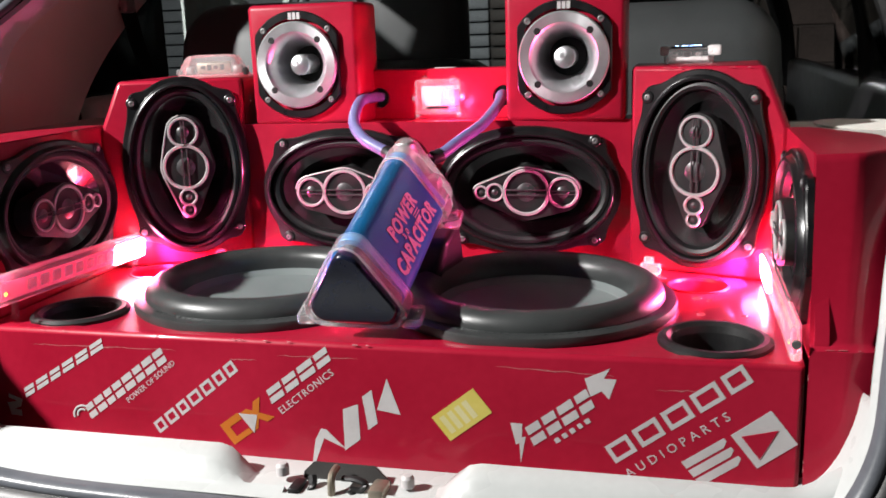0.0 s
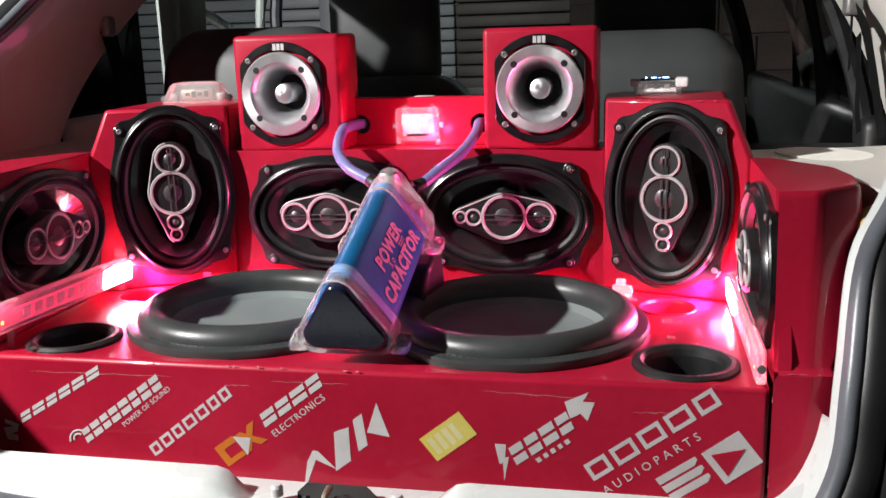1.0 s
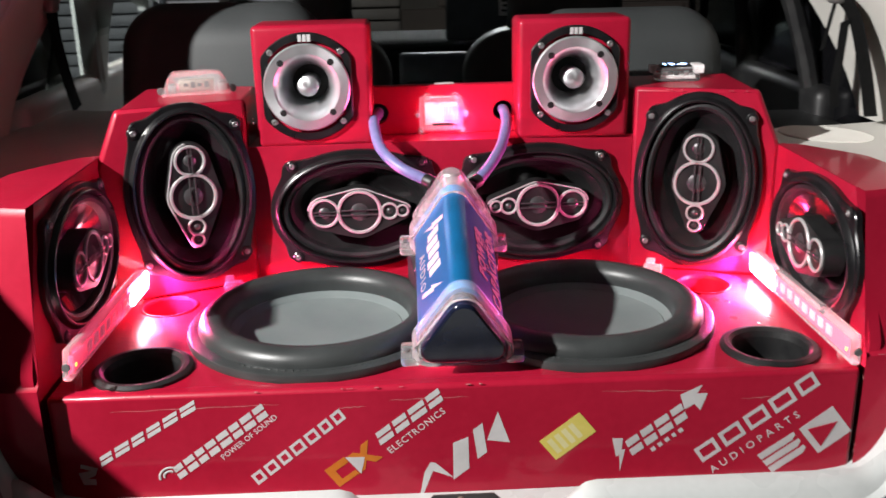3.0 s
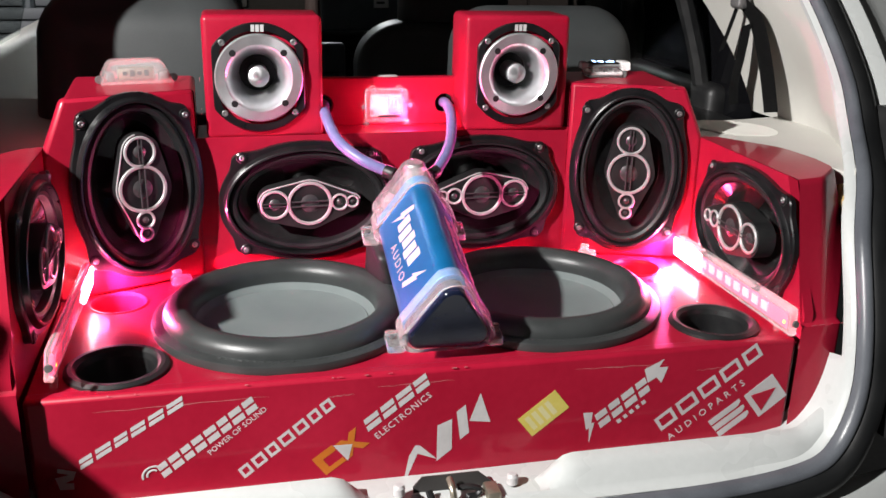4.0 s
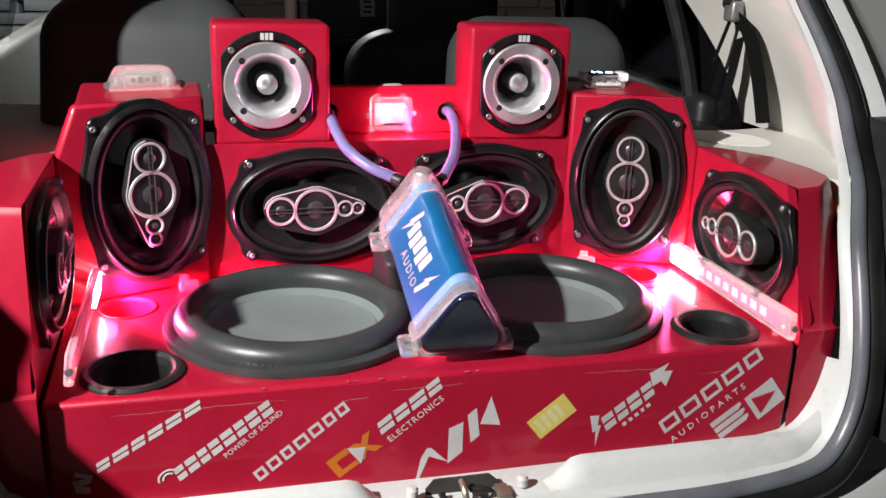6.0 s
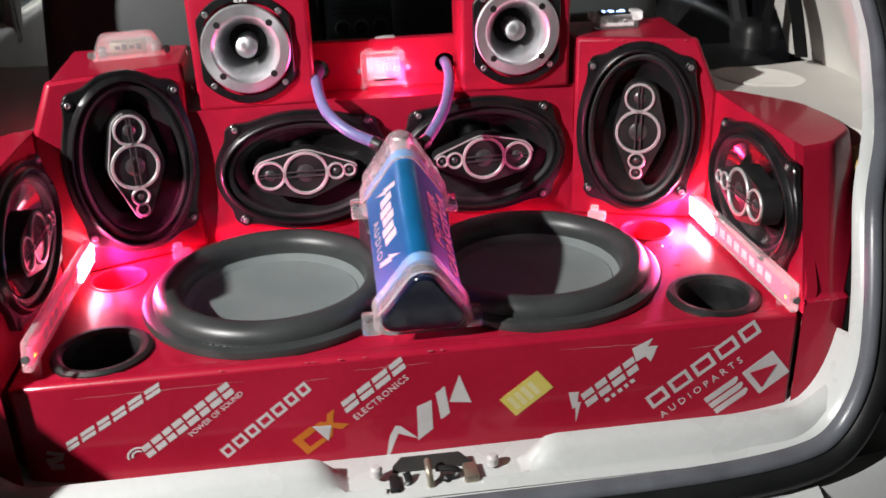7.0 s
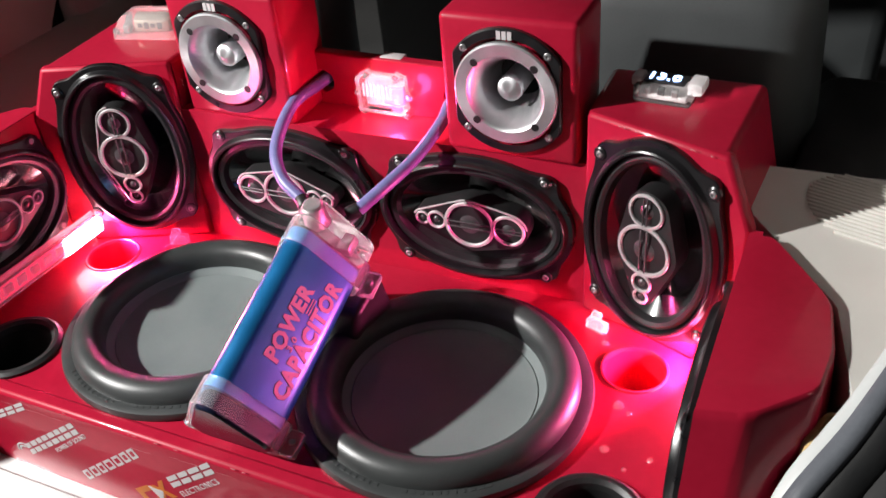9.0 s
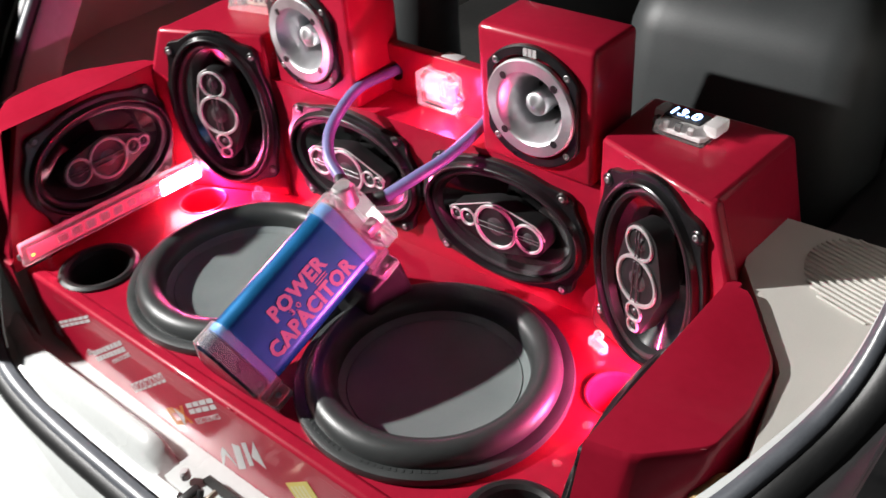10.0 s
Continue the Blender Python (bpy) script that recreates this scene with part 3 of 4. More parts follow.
R = on_cap(1)
PINK = surface("silver_print", (0.44, 0.40, 0.43), (0.54, 0.49, 0.52), 0.40, 0.0, 30)
for word, x0, x1, y0, y1, bold in (("POWER", -0.043, 0.0445, -0.0012, 0.0178, 0.0009), ("CAPACITOR", -0.071, 0.0665, -0.0290, -0.0095, 0.0009), ("3.0", -0.025, -0.009, -0.0088, -0.0018, 0.0004)):
    bm = lettering(word, 0.02, 0.0003, 1.10, bold)
    xs, ys = [v.co.x for v in bm.verts], [v.co.y for v in bm.verts]
    sx, sy = (x1 - x0) / (max(xs) - min(xs)), (y1 - y0) / (max(ys) - min(ys))
    for v in bm.verts:
        v.co.x, v.co.y = x0 + (v.co.x - min(xs)) * sx, y0 + (v.co.y - min(ys)) * sy
    part("lettering", moved(bm, R @ pose(0, 0, 0.0006)), PINK, cap, "printed silver words", smooth=0)
for k in range(2):
    part("print_rule", moved(block(0.018, 0.0014, 0.0004), R @ pose(0.027, -0.0040 - 0.0032 * k, 0.0006)), PINK, cap)
Lm = on_cap(-1)
# maker's mark on the other side: a row of plain slanted blocks between two bolts, and the word under it
for k in range(5):
    bm = prism([(0, 0), (0.0120, 0), (0.0145, 0.024), (0.0025, 0.024)], 0, 0.0005)
    part("mark_block", moved(bm, Lm @ pose(-0.044 + 0.0155 * k, -0.004 - (k % 2) * 0.003, 0.0002)), VINYL, cap)
for x, y, turn in ((-0.062, -0.012, 0), (0.064, 0.022, 180)):
    bm = prism([(0, 0), (0.009, 0.020), (0.004, 0.018), (0.016, 0.044), (0.022, 0.042), (0.014, 0.022), (0.019, 0.024)], 0, 0.0005)
    part("mark_bolt", moved(bm, Lm @ pose(x, y, 0.0002, 0, 0, turn)), VINYL, cap)
part("lettering", moved(lettering("AUDIO", 0.0165, 0.0003, 1.35), Lm @ pose(-0.026, -0.024, 0.0006)), PINK, cap, smooth=0)

for pts in (((-0.087, 0.475, 1.116), (-0.087, 0.445, 1.118), (-0.091, 0.395, 1.116), (-0.082, 0.340, 1.094), (-0.058, 0.308, 1.076), (-0.026, 0.294, 1.062)),
            ((0.087, 0.475, 1.116), (0.087, 0.448, 1.117), (0.087, 0.420, 1.106), (0.076, 0.372, 1.087), (0.060, 0.330, 1.074), (0.040, 0.300, 1.058))):
    c = tagged(part("power_cable", tube(spline(pts, 8), 0.0072, 14), CABLE), "thick violet-blue power cable plugged into the capacitor", "cable", "power cables")
    part("boot", lathe([(0.0085, 0.0), (0.0085, 0.012), (0.0075, 0.014)], 16), BLACKISH, c, m=facing(pts[-1], (0.02 if pts[0][0] < 0 else -0.02, -0.02, -0.006)))

# ---------------- light bars, terminal block, fuse box, voltmeter ----------------


def light_bar(sgn):
    m = pose(0.4195, 0.205, 0.9055, -0.5, -3, 0) if sgn > 0 else pose(-0.4015, 0.199, 0.9185, -2.2, 7, 0)
    lb = tagged(empty("light_bar", m), "clear plastic distribution bar lit red from inside, along the deck edge", "light bar", "light bars")
    part("cover", block(0.010, 0.310, 0.036, 0.003, 3, (0, 0, 0.018)), FROSTED, lb, "clear plastic cover")
    part("circuit_strip", block(0.002, 0.290, 0.020, 0, 1, (0, 0, 0.016)), LED_STRIP, lb, "dim red lit strip")
    for k in range(9):
        part("fuse", block(0.004, 0.014, 0.012, 0.001, 1, (-sgn * 0.002, -0.095 + 0.022 * k, 0.017)), ICE, lb)
    part("hot_led", block(0.003, 0.085, 0.026, 0.001, 1, (-sgn * 0.0052, 0.108, 0.016)), LED_HOT, lb, "bright pink diode")
    part("amber_led", block(0.003, 0.004, 0.004, 0.001, 1, (-sgn * 0.0035, -0.140, 0.014)), LED_AMBER, lb, "amber diode")
    for y in (-0.120, 0.120):
        part("stand_off", lathe([(0.0040, -0.022), (0.0040, 0.001)], 12), CLEAR, lb, "clear stand-off", m=pose(0, y, 0))
    part("end_screw", lathe([(0, 0.003), (0.004, 0.0025), (0.0045, 0.0)], 14), CHROME, lb, m=pose(0, -0.156, 0.017, 90, 0, 0))


light_bar(1)
light_bar(-1)

tb = tagged(empty("terminal_block", pose(0.0, 0.4615, 1.117)), "clear terminal block glowing pink on the red recess panel", "terminal block")
part("cover", block(0.060, 0.022, 0.046, 0.004, 3, (0, -0.012, 0)), CLEAR, tb, "clear cover")
part("lit_core", block(0.020, 0.006, 0.020, 0.001, 1, (0.013, -0.008, -0.001)), LED_CORE, tb, "glowing core")
part("inner_plate", block(0.044, 0.002, 0.030, 0.001, 1, (0.0, -0.0045, -0.001)), FROSTED, tb, "milky inner plate")
for k in range(8):
    part("fin", block(0.0018, 0.004, 0.016, 0, 1, (-0.020 + 0.005 * k, -0.0165, 0.006)), FROSTED, tb)
for x, z in ((-0.032, -0.002), (0.034, 0.0), (-0.027, -0.024), (0.029, -0.024), (-0.018, 0.021), (0.020, 0.021)):
    lug = part("lug", lathe([(0, 0.012), (0.0055, 0.0115), (0.0065, 0)], 18), CLEAR, tb, m=pose(x, -0.002, z, 90, 0, 0))
    part("lug_screw", lathe([(0, 0.0142), (0.0028, 0.0138), (0.003, 0.0118)], 12), CHROME, lug)
part("slot", block(0.030, 0.002, 0.0035, 0.0006, 1, (0.002, -0.0240, -0.0135)), BLACKISH, tb, "dark slot")
part("tab", block(0.028, 0.016, 0.006, 0.0015, 2, (0.006, 0.012, 0.035)), VINYL, tb, "white plastic tab on top")
part("tab_post", block(0.012, 0.010, 0.010, 0.0015, 2, (-0.004, 0.010, 0.030)), VINYL, tb)

fb = tagged(empty("fuse_box", pose(-0.334, 0.466, 1.1515, 0, 0, 12)), "clear plastic fuse holder on the red corner lid", "fuse holder")
dome = loft([[(x * wx, y * wy, z) for x, y in softened([(-1, -1), (1, -1), (1, 1), (-1, 1), (-1, -1)], 0.12, 2)] for wx, wy, z in ((0.045, 0.026, 0.0005), (0.045, 0.026, 0.005), (0.042, 0.025, 0.012), (0.036, 0.022, 0.024), (0.032, 0.018, 0.0285), (0.022, 0.010, 0.0300), (0.001, 0.001, 0.0303))])
part("cover", dome, FROSTED, fb, "clear domed cover", smooth=50)
part("fuse_plate", block(0.046, 0.012, 0.013, 0.002, 2, (0, 0.002, 0.010)), STEEL, fb, "pale fuse with small print")
for k in range(4):
    part("print_bar", block(0.006, 0.0008, 0.004 + 0.003 * (k % 2), 0, 1, (-0.014 + 0.009 * k, -0.0044, 0.011)), BLACKISH, fb)
for x in (-0.033, 0.033):
    part("contact", block(0.010, 0.016, 0.010, 0.002, 2, (x, 0, 0.007)), CHROME, fb)
part("base_plate", block(0.092, 0.052, 0.003, 0.001, 1, (0, 0, 0.0015)), CLEAR, fb, "clear base")
for x in (-0.047, 0.047):
    part("screw_cap", lathe([(0, 0.004), (0.005, 0.003), (0.0055, 0)], 14), BLACKISH if x > 0 else CHROME, fb, m=pose(x, -0.012, 0.006, 90, 0, 0))

vm = tagged(empty("voltmeter", pose(0.326, 0.458, 1.1515, 0, 0, -4)), "small clear voltmeter with glowing blue-white digits on the corner lid", "voltmeter")
part("case", block(0.060, 0.036, 0.019, 0.004, 3, (0, -0.002, 0.0100)), CLEAR, vm, "clear case")
part("lug", block(0.016, 0.026, 0.013, 0.003, 2, (0.030, 0.004, 0.0165)), ICE, vm, "clear mounting lug")
part("lug", block(0.012, 0.020, 0.011, 0.003, 2, (-0.030, 0.004, 0.0165)), ICE, vm, "clear mounting lug")
part("circuit_board", block(0.048, 0.026, 0.005, 0.001, 1, (0, 0, 0.007)), VINYL, vm, "pale circuit board")
for k in range(3):
    part("component", block(0.007, 0.004, 0.006, 0.001, 1, (-0.016 + 0.014 * k, -0.011, 0.0115)), BLACKISH if k == 1 else CHROME, vm)
dp = part("display", block(0.042, 0.022, 0.003, 0.001, 1, (-0.001, 0.001, 0.0205)), BLACKISH, vm, "dark display window")
part("digits", moved(lettering("13.0", 0.0190, 0.0003, 1.08, 0.0003), pose(-0.0205, -0.0055, 0.0226)), LED_BLUE, dp, "lit digits", smooth=0)

# ---------------- stickers on the front panel ----------------
FRONT = facing((0, 0.0529, -0.006), (0, -1, 0))      # x along the panel, y up, z toward the viewer


def slanted(x, z, degrees, skew=0.0):
    """A pose on the front panel with its x axis turned up by that many degrees, sheared by skew."""
    m = FRONT @ pose(x, z, 0.0, 0, 0, degrees)
    sh = Matrix.Identity(4)
    sh[0][1] = skew
    return m @ sh


def flat(poly, thick=0.0002):
    return prism(poly, 0.00005, thick)


def blocks(parent, m, count, w, h, gap, material, line=0.27, style=0):
    """A row of plain blocks, one for each letter of a mark: 0 hollow, 1 slit across, 2 two thin bars, 3 solid."""
    t = line * h
    random.seed(count * 7 + style)

    def slab(x0, y0, x1, y1):
        return flat([(x0, y0), (x1, y0), (x1, y1), (x0, y1)])

    x = 0.0
    for k in range(count):
        wk = w * random.uniform(0.86, 1.14)
        if style == 0:
            bm = sheet([(0, 0), (wk, 0), (wk, h), (0, h)], [[(t, t), (wk - t, t), (wk - t, h - t), (t, h - t)]], 0.0002)
        elif style == 1:
            bm = join(slab(0, 0, wk, h * 0.42), slab(0, h * 0.58, wk, h))
        elif style == 2:
            bm = join(slab(0, 0, wk, t), slab(0, h - t, wk, h))
        else:
            bm = slab(0, 0, wk, h)
        part("block", moved(bm, m @ pose(x, 0, 0.0002)), material, parent, smooth=0)
        x += wk + gap


def sticker(name, label):
    return tagged(empty(name, Matrix()), label, "sticker", "sponsor stickers")


# first: outlined arrow and wide thin word
st = sticker("sticker", "white slanted wordmark sticker with an arrow emblem")
part("emblem", moved(flat([(-0.006, -0.006), (0.007, -0.010), (0.009, -0.003), (0.001, 0.000), (0.010, 0.001), (0.0155, 0.009), (0.000, 0.0185), (-0.002, 0.014), (0.008, 0.008), (-0.006, 0.009)]), slanted(-0.400, 0.812, 14)), VINYL, st)
blocks(st, slanted(-0.370, 0.829, 31, 0.5) @ pose(-0.014, 0.0040, 0), 6, 0.0172, 0.0102, 0.0042, VINYL, 0.32, 1)
# second: bold word with a small line under it
st = sticker("sticker", "white bold slanted wordmark sticker with a small slogan line below it")
part("emblem", moved(join(*[moved(tube([(0.011 * math.cos(a) * s_, 0.009 * math.sin(a) * s_, 0.0006) for a in [k * math.pi / 14 for k in range(1, 14)]], 0.0012, 6, 0.3), pose(0.010, 0.008, 0)) for s_ in (1.0, 0.55)]), slanted(-0.316, 0.800, 36)), VINYL, st)
blocks(st, slanted(-0.300, 0.808, 36, 0.2) @ pose(-0.002, 0, 0), 8, 0.0128, 0.0158, 0.0030, VINYL, 0.27, 1)
part("slogan", moved(lettering("POWER OF SOUND", 0.0088, 0.0003, 1.0), slanted(-0.250, 0.826, 38) @ pose(-0.001, 0.004, 0)), VINYL, st, smooth=0)
# third: thin spaced word
st = sticker("sticker", "white thin-stroked slanted wordmark sticker on the red front panel")
blocks(st, slanted(-0.208, 0.799, 38, 0.1) @ pose(-0.011, 0.0045, 0), 7, 0.0152, 0.0136, 0.0042, VINYL, 0.24, 0)
# fourth: orange block, white wedge, white word and line
st = sticker("sticker", "orange and white slanted wordmark sticker with a white wedge")
part("orange_block", moved(join(moved(flat([(0, 0), (0.027, 0), (0.027, 0.006), (0.009, 0.006), (0.009, 0.018), (0.027, 0.018), (0.027, 0.026), (0, 0.026)]), pose(0, 0, 0)), moved(flat([(0.026, 0.0), (0.036, 0.0), (0.060, 0.026), (0.050, 0.026)]), pose(0, 0, 0.0001)), moved(flat([(0.050, 0.0), (0.060, 0.0), (0.038, 0.024), (0.030, 0.024)]), pose(0, 0, 0.0002))), slanted(-0.128, 0.794, 36) @ pose(-0.006, -0.001, 0)), ORANGE, st, "orange block strokes")
part("wedge", moved(flat([(-0.004, 0.001), (0.009, 0.0175), (-0.010, 0.0265)], 0.0006), slanted(-0.104, 0.806, 25)), VINYL, st)
blocks(st, slanted(-0.080, 0.843, 37, 0.3) @ pose(-0.007, 0, 0), 4, 0.0185, 0.0148, 0.0036, VINYL, 0.27, 1)
part("slogan", moved(lettering("ELECTRONICS", 0.0110, 0.0003, 1.12), slanted(-0.071, 0.827, 38) @ pose(-0.003, 0.0035, 0)), VINYL, st, smooth=0)
# fifth: large angular strokes
st = sticker("sticker", "large white angular slanted mark sticker at the panel's middle")
AX = slanted(-0.044, 0.780, 38)
for poly in ([(-0.0155, -0.0133), (-0.001, -0.0045), (0.026, 0.0115), (0.038, -0.0098), (0.0345, 0.0175), (0.0305, 0.0215), (0.017, 0.0155)],
             [(0.0360, -0.0115), (0.058, -0.0115), (0.081, 0.0190), (0.064, 0.0240)],
             [(0.072, -0.0085), (0.085, -0.0085), (0.103, 0.0225), (0.090, 0.0225)],
             [(0.094, 0.0030), (0.1110, -0.0150), (0.124, 0.0225)]):
    part("stroke", moved(flat(poly), AX), VINYL, st)
# sixth: yellow label with pale bars
st = sticker("sticker", "small yellow label sticker with pale bars, glued at a slant")
part("label_sheet", moved(flat([(0, 0), (0.054, 0), (0.054, 0.030), (0, 0.030)], 0.0004), slanted(0.103, 0.8125, 38)), YELLOW, st)
for k in range(4):
    part("bar", moved(flat([(0, 0), (0.006, 0), (0.006, 0.020), (0, 0.020)], 0.0005), slanted(0.103, 0.8125, 38) @ pose(0.006 + 0.0095 * k, 0.005, 0)), CREAM, st)
# seventh: word between two bolts
st = sticker("sticker", "white slanted wordmark sticker with two lightning bolts")
blocks(st, slanted(0.186, 0.814, 37, 0.2), 4, 0.0155, 0.0195, 0.0036, VINYL, 0.25, 1)
part("bolt", moved(flat([(0, -0.012), (0.009, 0.006), (0.005, 0.006), (0.012, 0.028), (0.022, 0.022), (0.014, 0.010), (0.018, 0.009)]), slanted(0.167, 0.806, 30)), VINYL, st)
part("bolt", moved(flat([(0, 0), (0.012, 0.000), (0.014, -0.010), (0.030, 0.004), (0.020, 0.010), (0.030, 0.016), (0.004, 0.018)]), slanted(0.240, 0.868, 30)), VINYL, st)
blocks(st, slanted(0.208, 0.818, 37), 5, 0.0050, 0.0050, 0.0040, VINYL, 0.27, 3)
# eighth: large thin word, spaced line, block and framed arrow
st = sticker("sticker", "white slanted wordmark sticker with a framed arrow and a spaced line")
blocks(st, slanted(0.264, 0.802, 36.5, 0.05), 5, 0.0245, 0.0195, 0.0058, VINYL, 0.22, 0)
part("slogan", moved(lettering("AUDIOPARTS", 0.0128, 0.0003, 1.62), slanted(0.276, 0.788, 36)), VINYL, st, smooth=0)
part("block_mark", moved(join(*[moved(flat([(0, 0), (0.040, 0), (0.046, 0.004), (0.046, 0.008), (0, 0.008)]), pose(0, 0.0105 * k, 0)) for k in range(3)]), slanted(0.342, 0.786, 36, -0.05)), VINYL, st)
part("frame_mark", moved(flat([(0, 0), (0.043, 0), (0.043, 0.039), (0, 0.039)], 0.0004), slanted(0.391, 0.808, 38)), VINYL, st)
part("frame_arrow", moved(flat([(0.007, 0.006), (0.037, 0.020), (0.007, 0.033)], 0.0009), slanted(0.391, 0.808, 38)), RED, st)

# scuffs and chips of the paint
SCUFF = surface("scuffed_paint", (0.40, 0.07, 0.08), (0.50, 0.18, 0.19), 0.5, 0, 300)
for x0, z0, x1, z1 in ((0.150, 0.887, 0.262, 0.884), (-0.365, 0.884, -0.190, 0.886), (-0.075, 0.886, 0.010, 0.887), (0.300, 0.872, 0.345, 0.874), (-0.13, 0.879, -0.10, 0.880)):
    n = 10
    pts = [(x0 + (x1 - x0) * k / n, z0 + (z1 - z0) * k / n + 0.0006 * math.sin(k * 2.3)) for k in range(n + 1)]
    wd = [0.00045 * math.sin(math.pi * k / n) * (1 + 0.5 * math.sin(k * 1.7)) + 0.00008 for k in range(n + 1)]
    part("scratch", moved(flat([(x, z - d) for (x, z), d in zip(pts, wd)] + [(x, z + d) for (x, z), d in reversed(list(zip(pts, wd)))], 0.00012), FRONT @ pose(0, 0.006, 0)), SCUFF, box, "pale scratch in the paint", smooth=0)
random.seed(8)
for a, b, n in (((0.436, 0.0508, 0.919), (0.485, 0.0530, 0.919), 7), ((0.436, 0.107, 1.0815), (0.515, 0.155, 1.0815), 6), ((0.430, 0.0515, 0.903), (0.430, 0.0515, 0.80), 5), ((-0.25, 0.4005, 1.090), (-0.25, 0.4005, 1.235), 4), ((0.262, 0.401, 1.150), (0.395, 0.357, 1.150), 5), ((-0.40, 0.0525, 0.9015), (0.41, 0.0525, 0.9015), 9)):
    a, b = Vector(a), Vector(b)
    for k in range(n):
        u, l = random.random(), random.uniform(0.0008, 0.0035)
        p = a.lerp(b, u)
        d = (b - a).normalized() * l
        part("paint_chip", tube([p - d, p + d * 0.2 + Vector((0, -0.0003, 0.0003)), p + d], random.uniform(0.0003, 0.0007), 5), SCUFF, box, "chipped paint edge", smooth=0)

# ---------------- car body ----------------
EDGE_R = [(0.0, -0.021, 0.767), (0.15, -0.021, 0.768), (0.30, -0.019, 0.770), (0.40, -0.012, 0.777), (0.446, -0.002, 0.794), (0.474, 0.010, 0.850), (0.484, 0.032, 0.925), (0.501, 0.086, 1.022), (0.541, 0.152, 1.075), (0.573, 0.225, 1.122), (0.584, 0.278, 1.181), (0.580, 0.360, 1.268), (0.555, 0.430, 1.345), (0.43, 0.495, 1.415), (0.20, 0.51, 1.43), (0.0, 0.512, 1.432)]
EDGE_L = [(0.0, -0.021, 0.767), (0.15, -0.021, 0.768), (0.30, -0.019, 0.770), (0.40, -0.012, 0.777), (0.448, 0.000, 0.794), (0.474, 0.018, 0.828), (0.493, 0.048, 0.890), (0.520, 0.10, 0.990), (0.560, 0.185, 1.085), (0.583, 0.265, 1.170), (0.586, 0.310, 1.215), (0.568, 0.378, 1.262), (0.535, 0.440, 1.320), (0.475, 0.485, 1.385), (0.40, 0.502, 1.416), (0.20, 0.51, 1.43), (0.0, 0.512, 1.432)]
LOOP = spline(EDGE_R, 6)


LOOP = LOOP + [Vector((-p.x, p.y, p.z)) for p in reversed(spline(EDGE_L, 6)[1:-1])]
CENTRE = Vector((0, 0.2, 1.05))


def outward(i):
    """The direction away from the opening's middle, in its sloping plane."""
    a, b = LOOP[i - 1], LOOP[(i + 1) % len(LOOP)]
    d = (b - a).normalized()
    plane = Vector((0, -1, 0.75)).normalized()
    o = d.cross(plane).normalized()
    return o if o.dot(LOOP[i] - CENTRE) > 0 else -o


seal_rows, flange_rows, outer_rows, lip_rows = [], [], [], []
for i, p in enumerate(LOOP):
    o = outward(i)
    b = Vector((0, -1, 0.25)).normalized()
    seal_rows.append([p + o * (0.026 - 0.019 * math.cos(math.pi * k / 8)) + b * (0.020 * math.sin(math.pi * k / 8)) for k in range(9)])
    lip_rows.append([p + o * (0.0085 + 0.0095 * math.cos(math.pi * k / 5)) + b * (0.008 + 0.012 * math.sin(math.pi * k / 5)) for k in range(6)])
    flange_rows.append([p + o * 0.004, p - o * 0.003 + Vector((0, 0.006, 0)), p - o * (0.006 if p.z < 0.88 else 0.002) + Vector((0, 0.07 if p.z < 0.88 or p.x < 0 else 0.016, 0))])
    outer_rows.append([p + o * 0.034, p + o * 0.040 + Vector((0, -0.004, 0)), p + o * 0.075 + Vector((0, -0.012, 0)), p + o * 0.085 + Vector((0, 0.01, 0)), p + o * 0.13 + Vector((0, 0.03, 0)), p + o * 0.30 + Vector((0, 0.10, 0))])
car = tagged(empty("car_body", Matrix()), "white hatchback car body seen through its open tailgate", "car body", kind="structure")
part("tailgate_seal", loft(seal_rows, True), SEAL, car, "black rubber tailgate seal", smooth=60)
part("seal_lip", loft(lip_rows, True), LIP, car, "grey inner lip of the seal", smooth=60)
half = len(LOOP) // 2
low = [i for i in range(half + 1, len(LOOP)) if LOOP[i].z < 1.40] + [i for i in range(half) if LOOP[i].z < 1.40]
high = [i for i in range(len(LOOP)) if LOOP[i].z > 1.10]
side = [i for i in range(half) if LOOP[i].x > 0.40 and LOOP[i].z < 1.14]
part("opening_flange", loft([flange_rows[i] for i in low]), WHITE, car, smooth=60)
part("rear_corner_panel", loft([outer_rows[i] for i in high]), WHITE, car, smooth=60)
part("lower_rear_panel", loft([outer_rows[i] for i in low if abs(LOOP[i].x) < 0.42 and LOOP[i].z < 1.0]), WHITE, car, smooth=60)
# painted sill: a lip that drops round the lock, with a notch for it


def ease(a, b, t):
    u = max(0.0, min(1.0, (t - a) / (b - a)))
    return u * u * (3 - 2 * u)


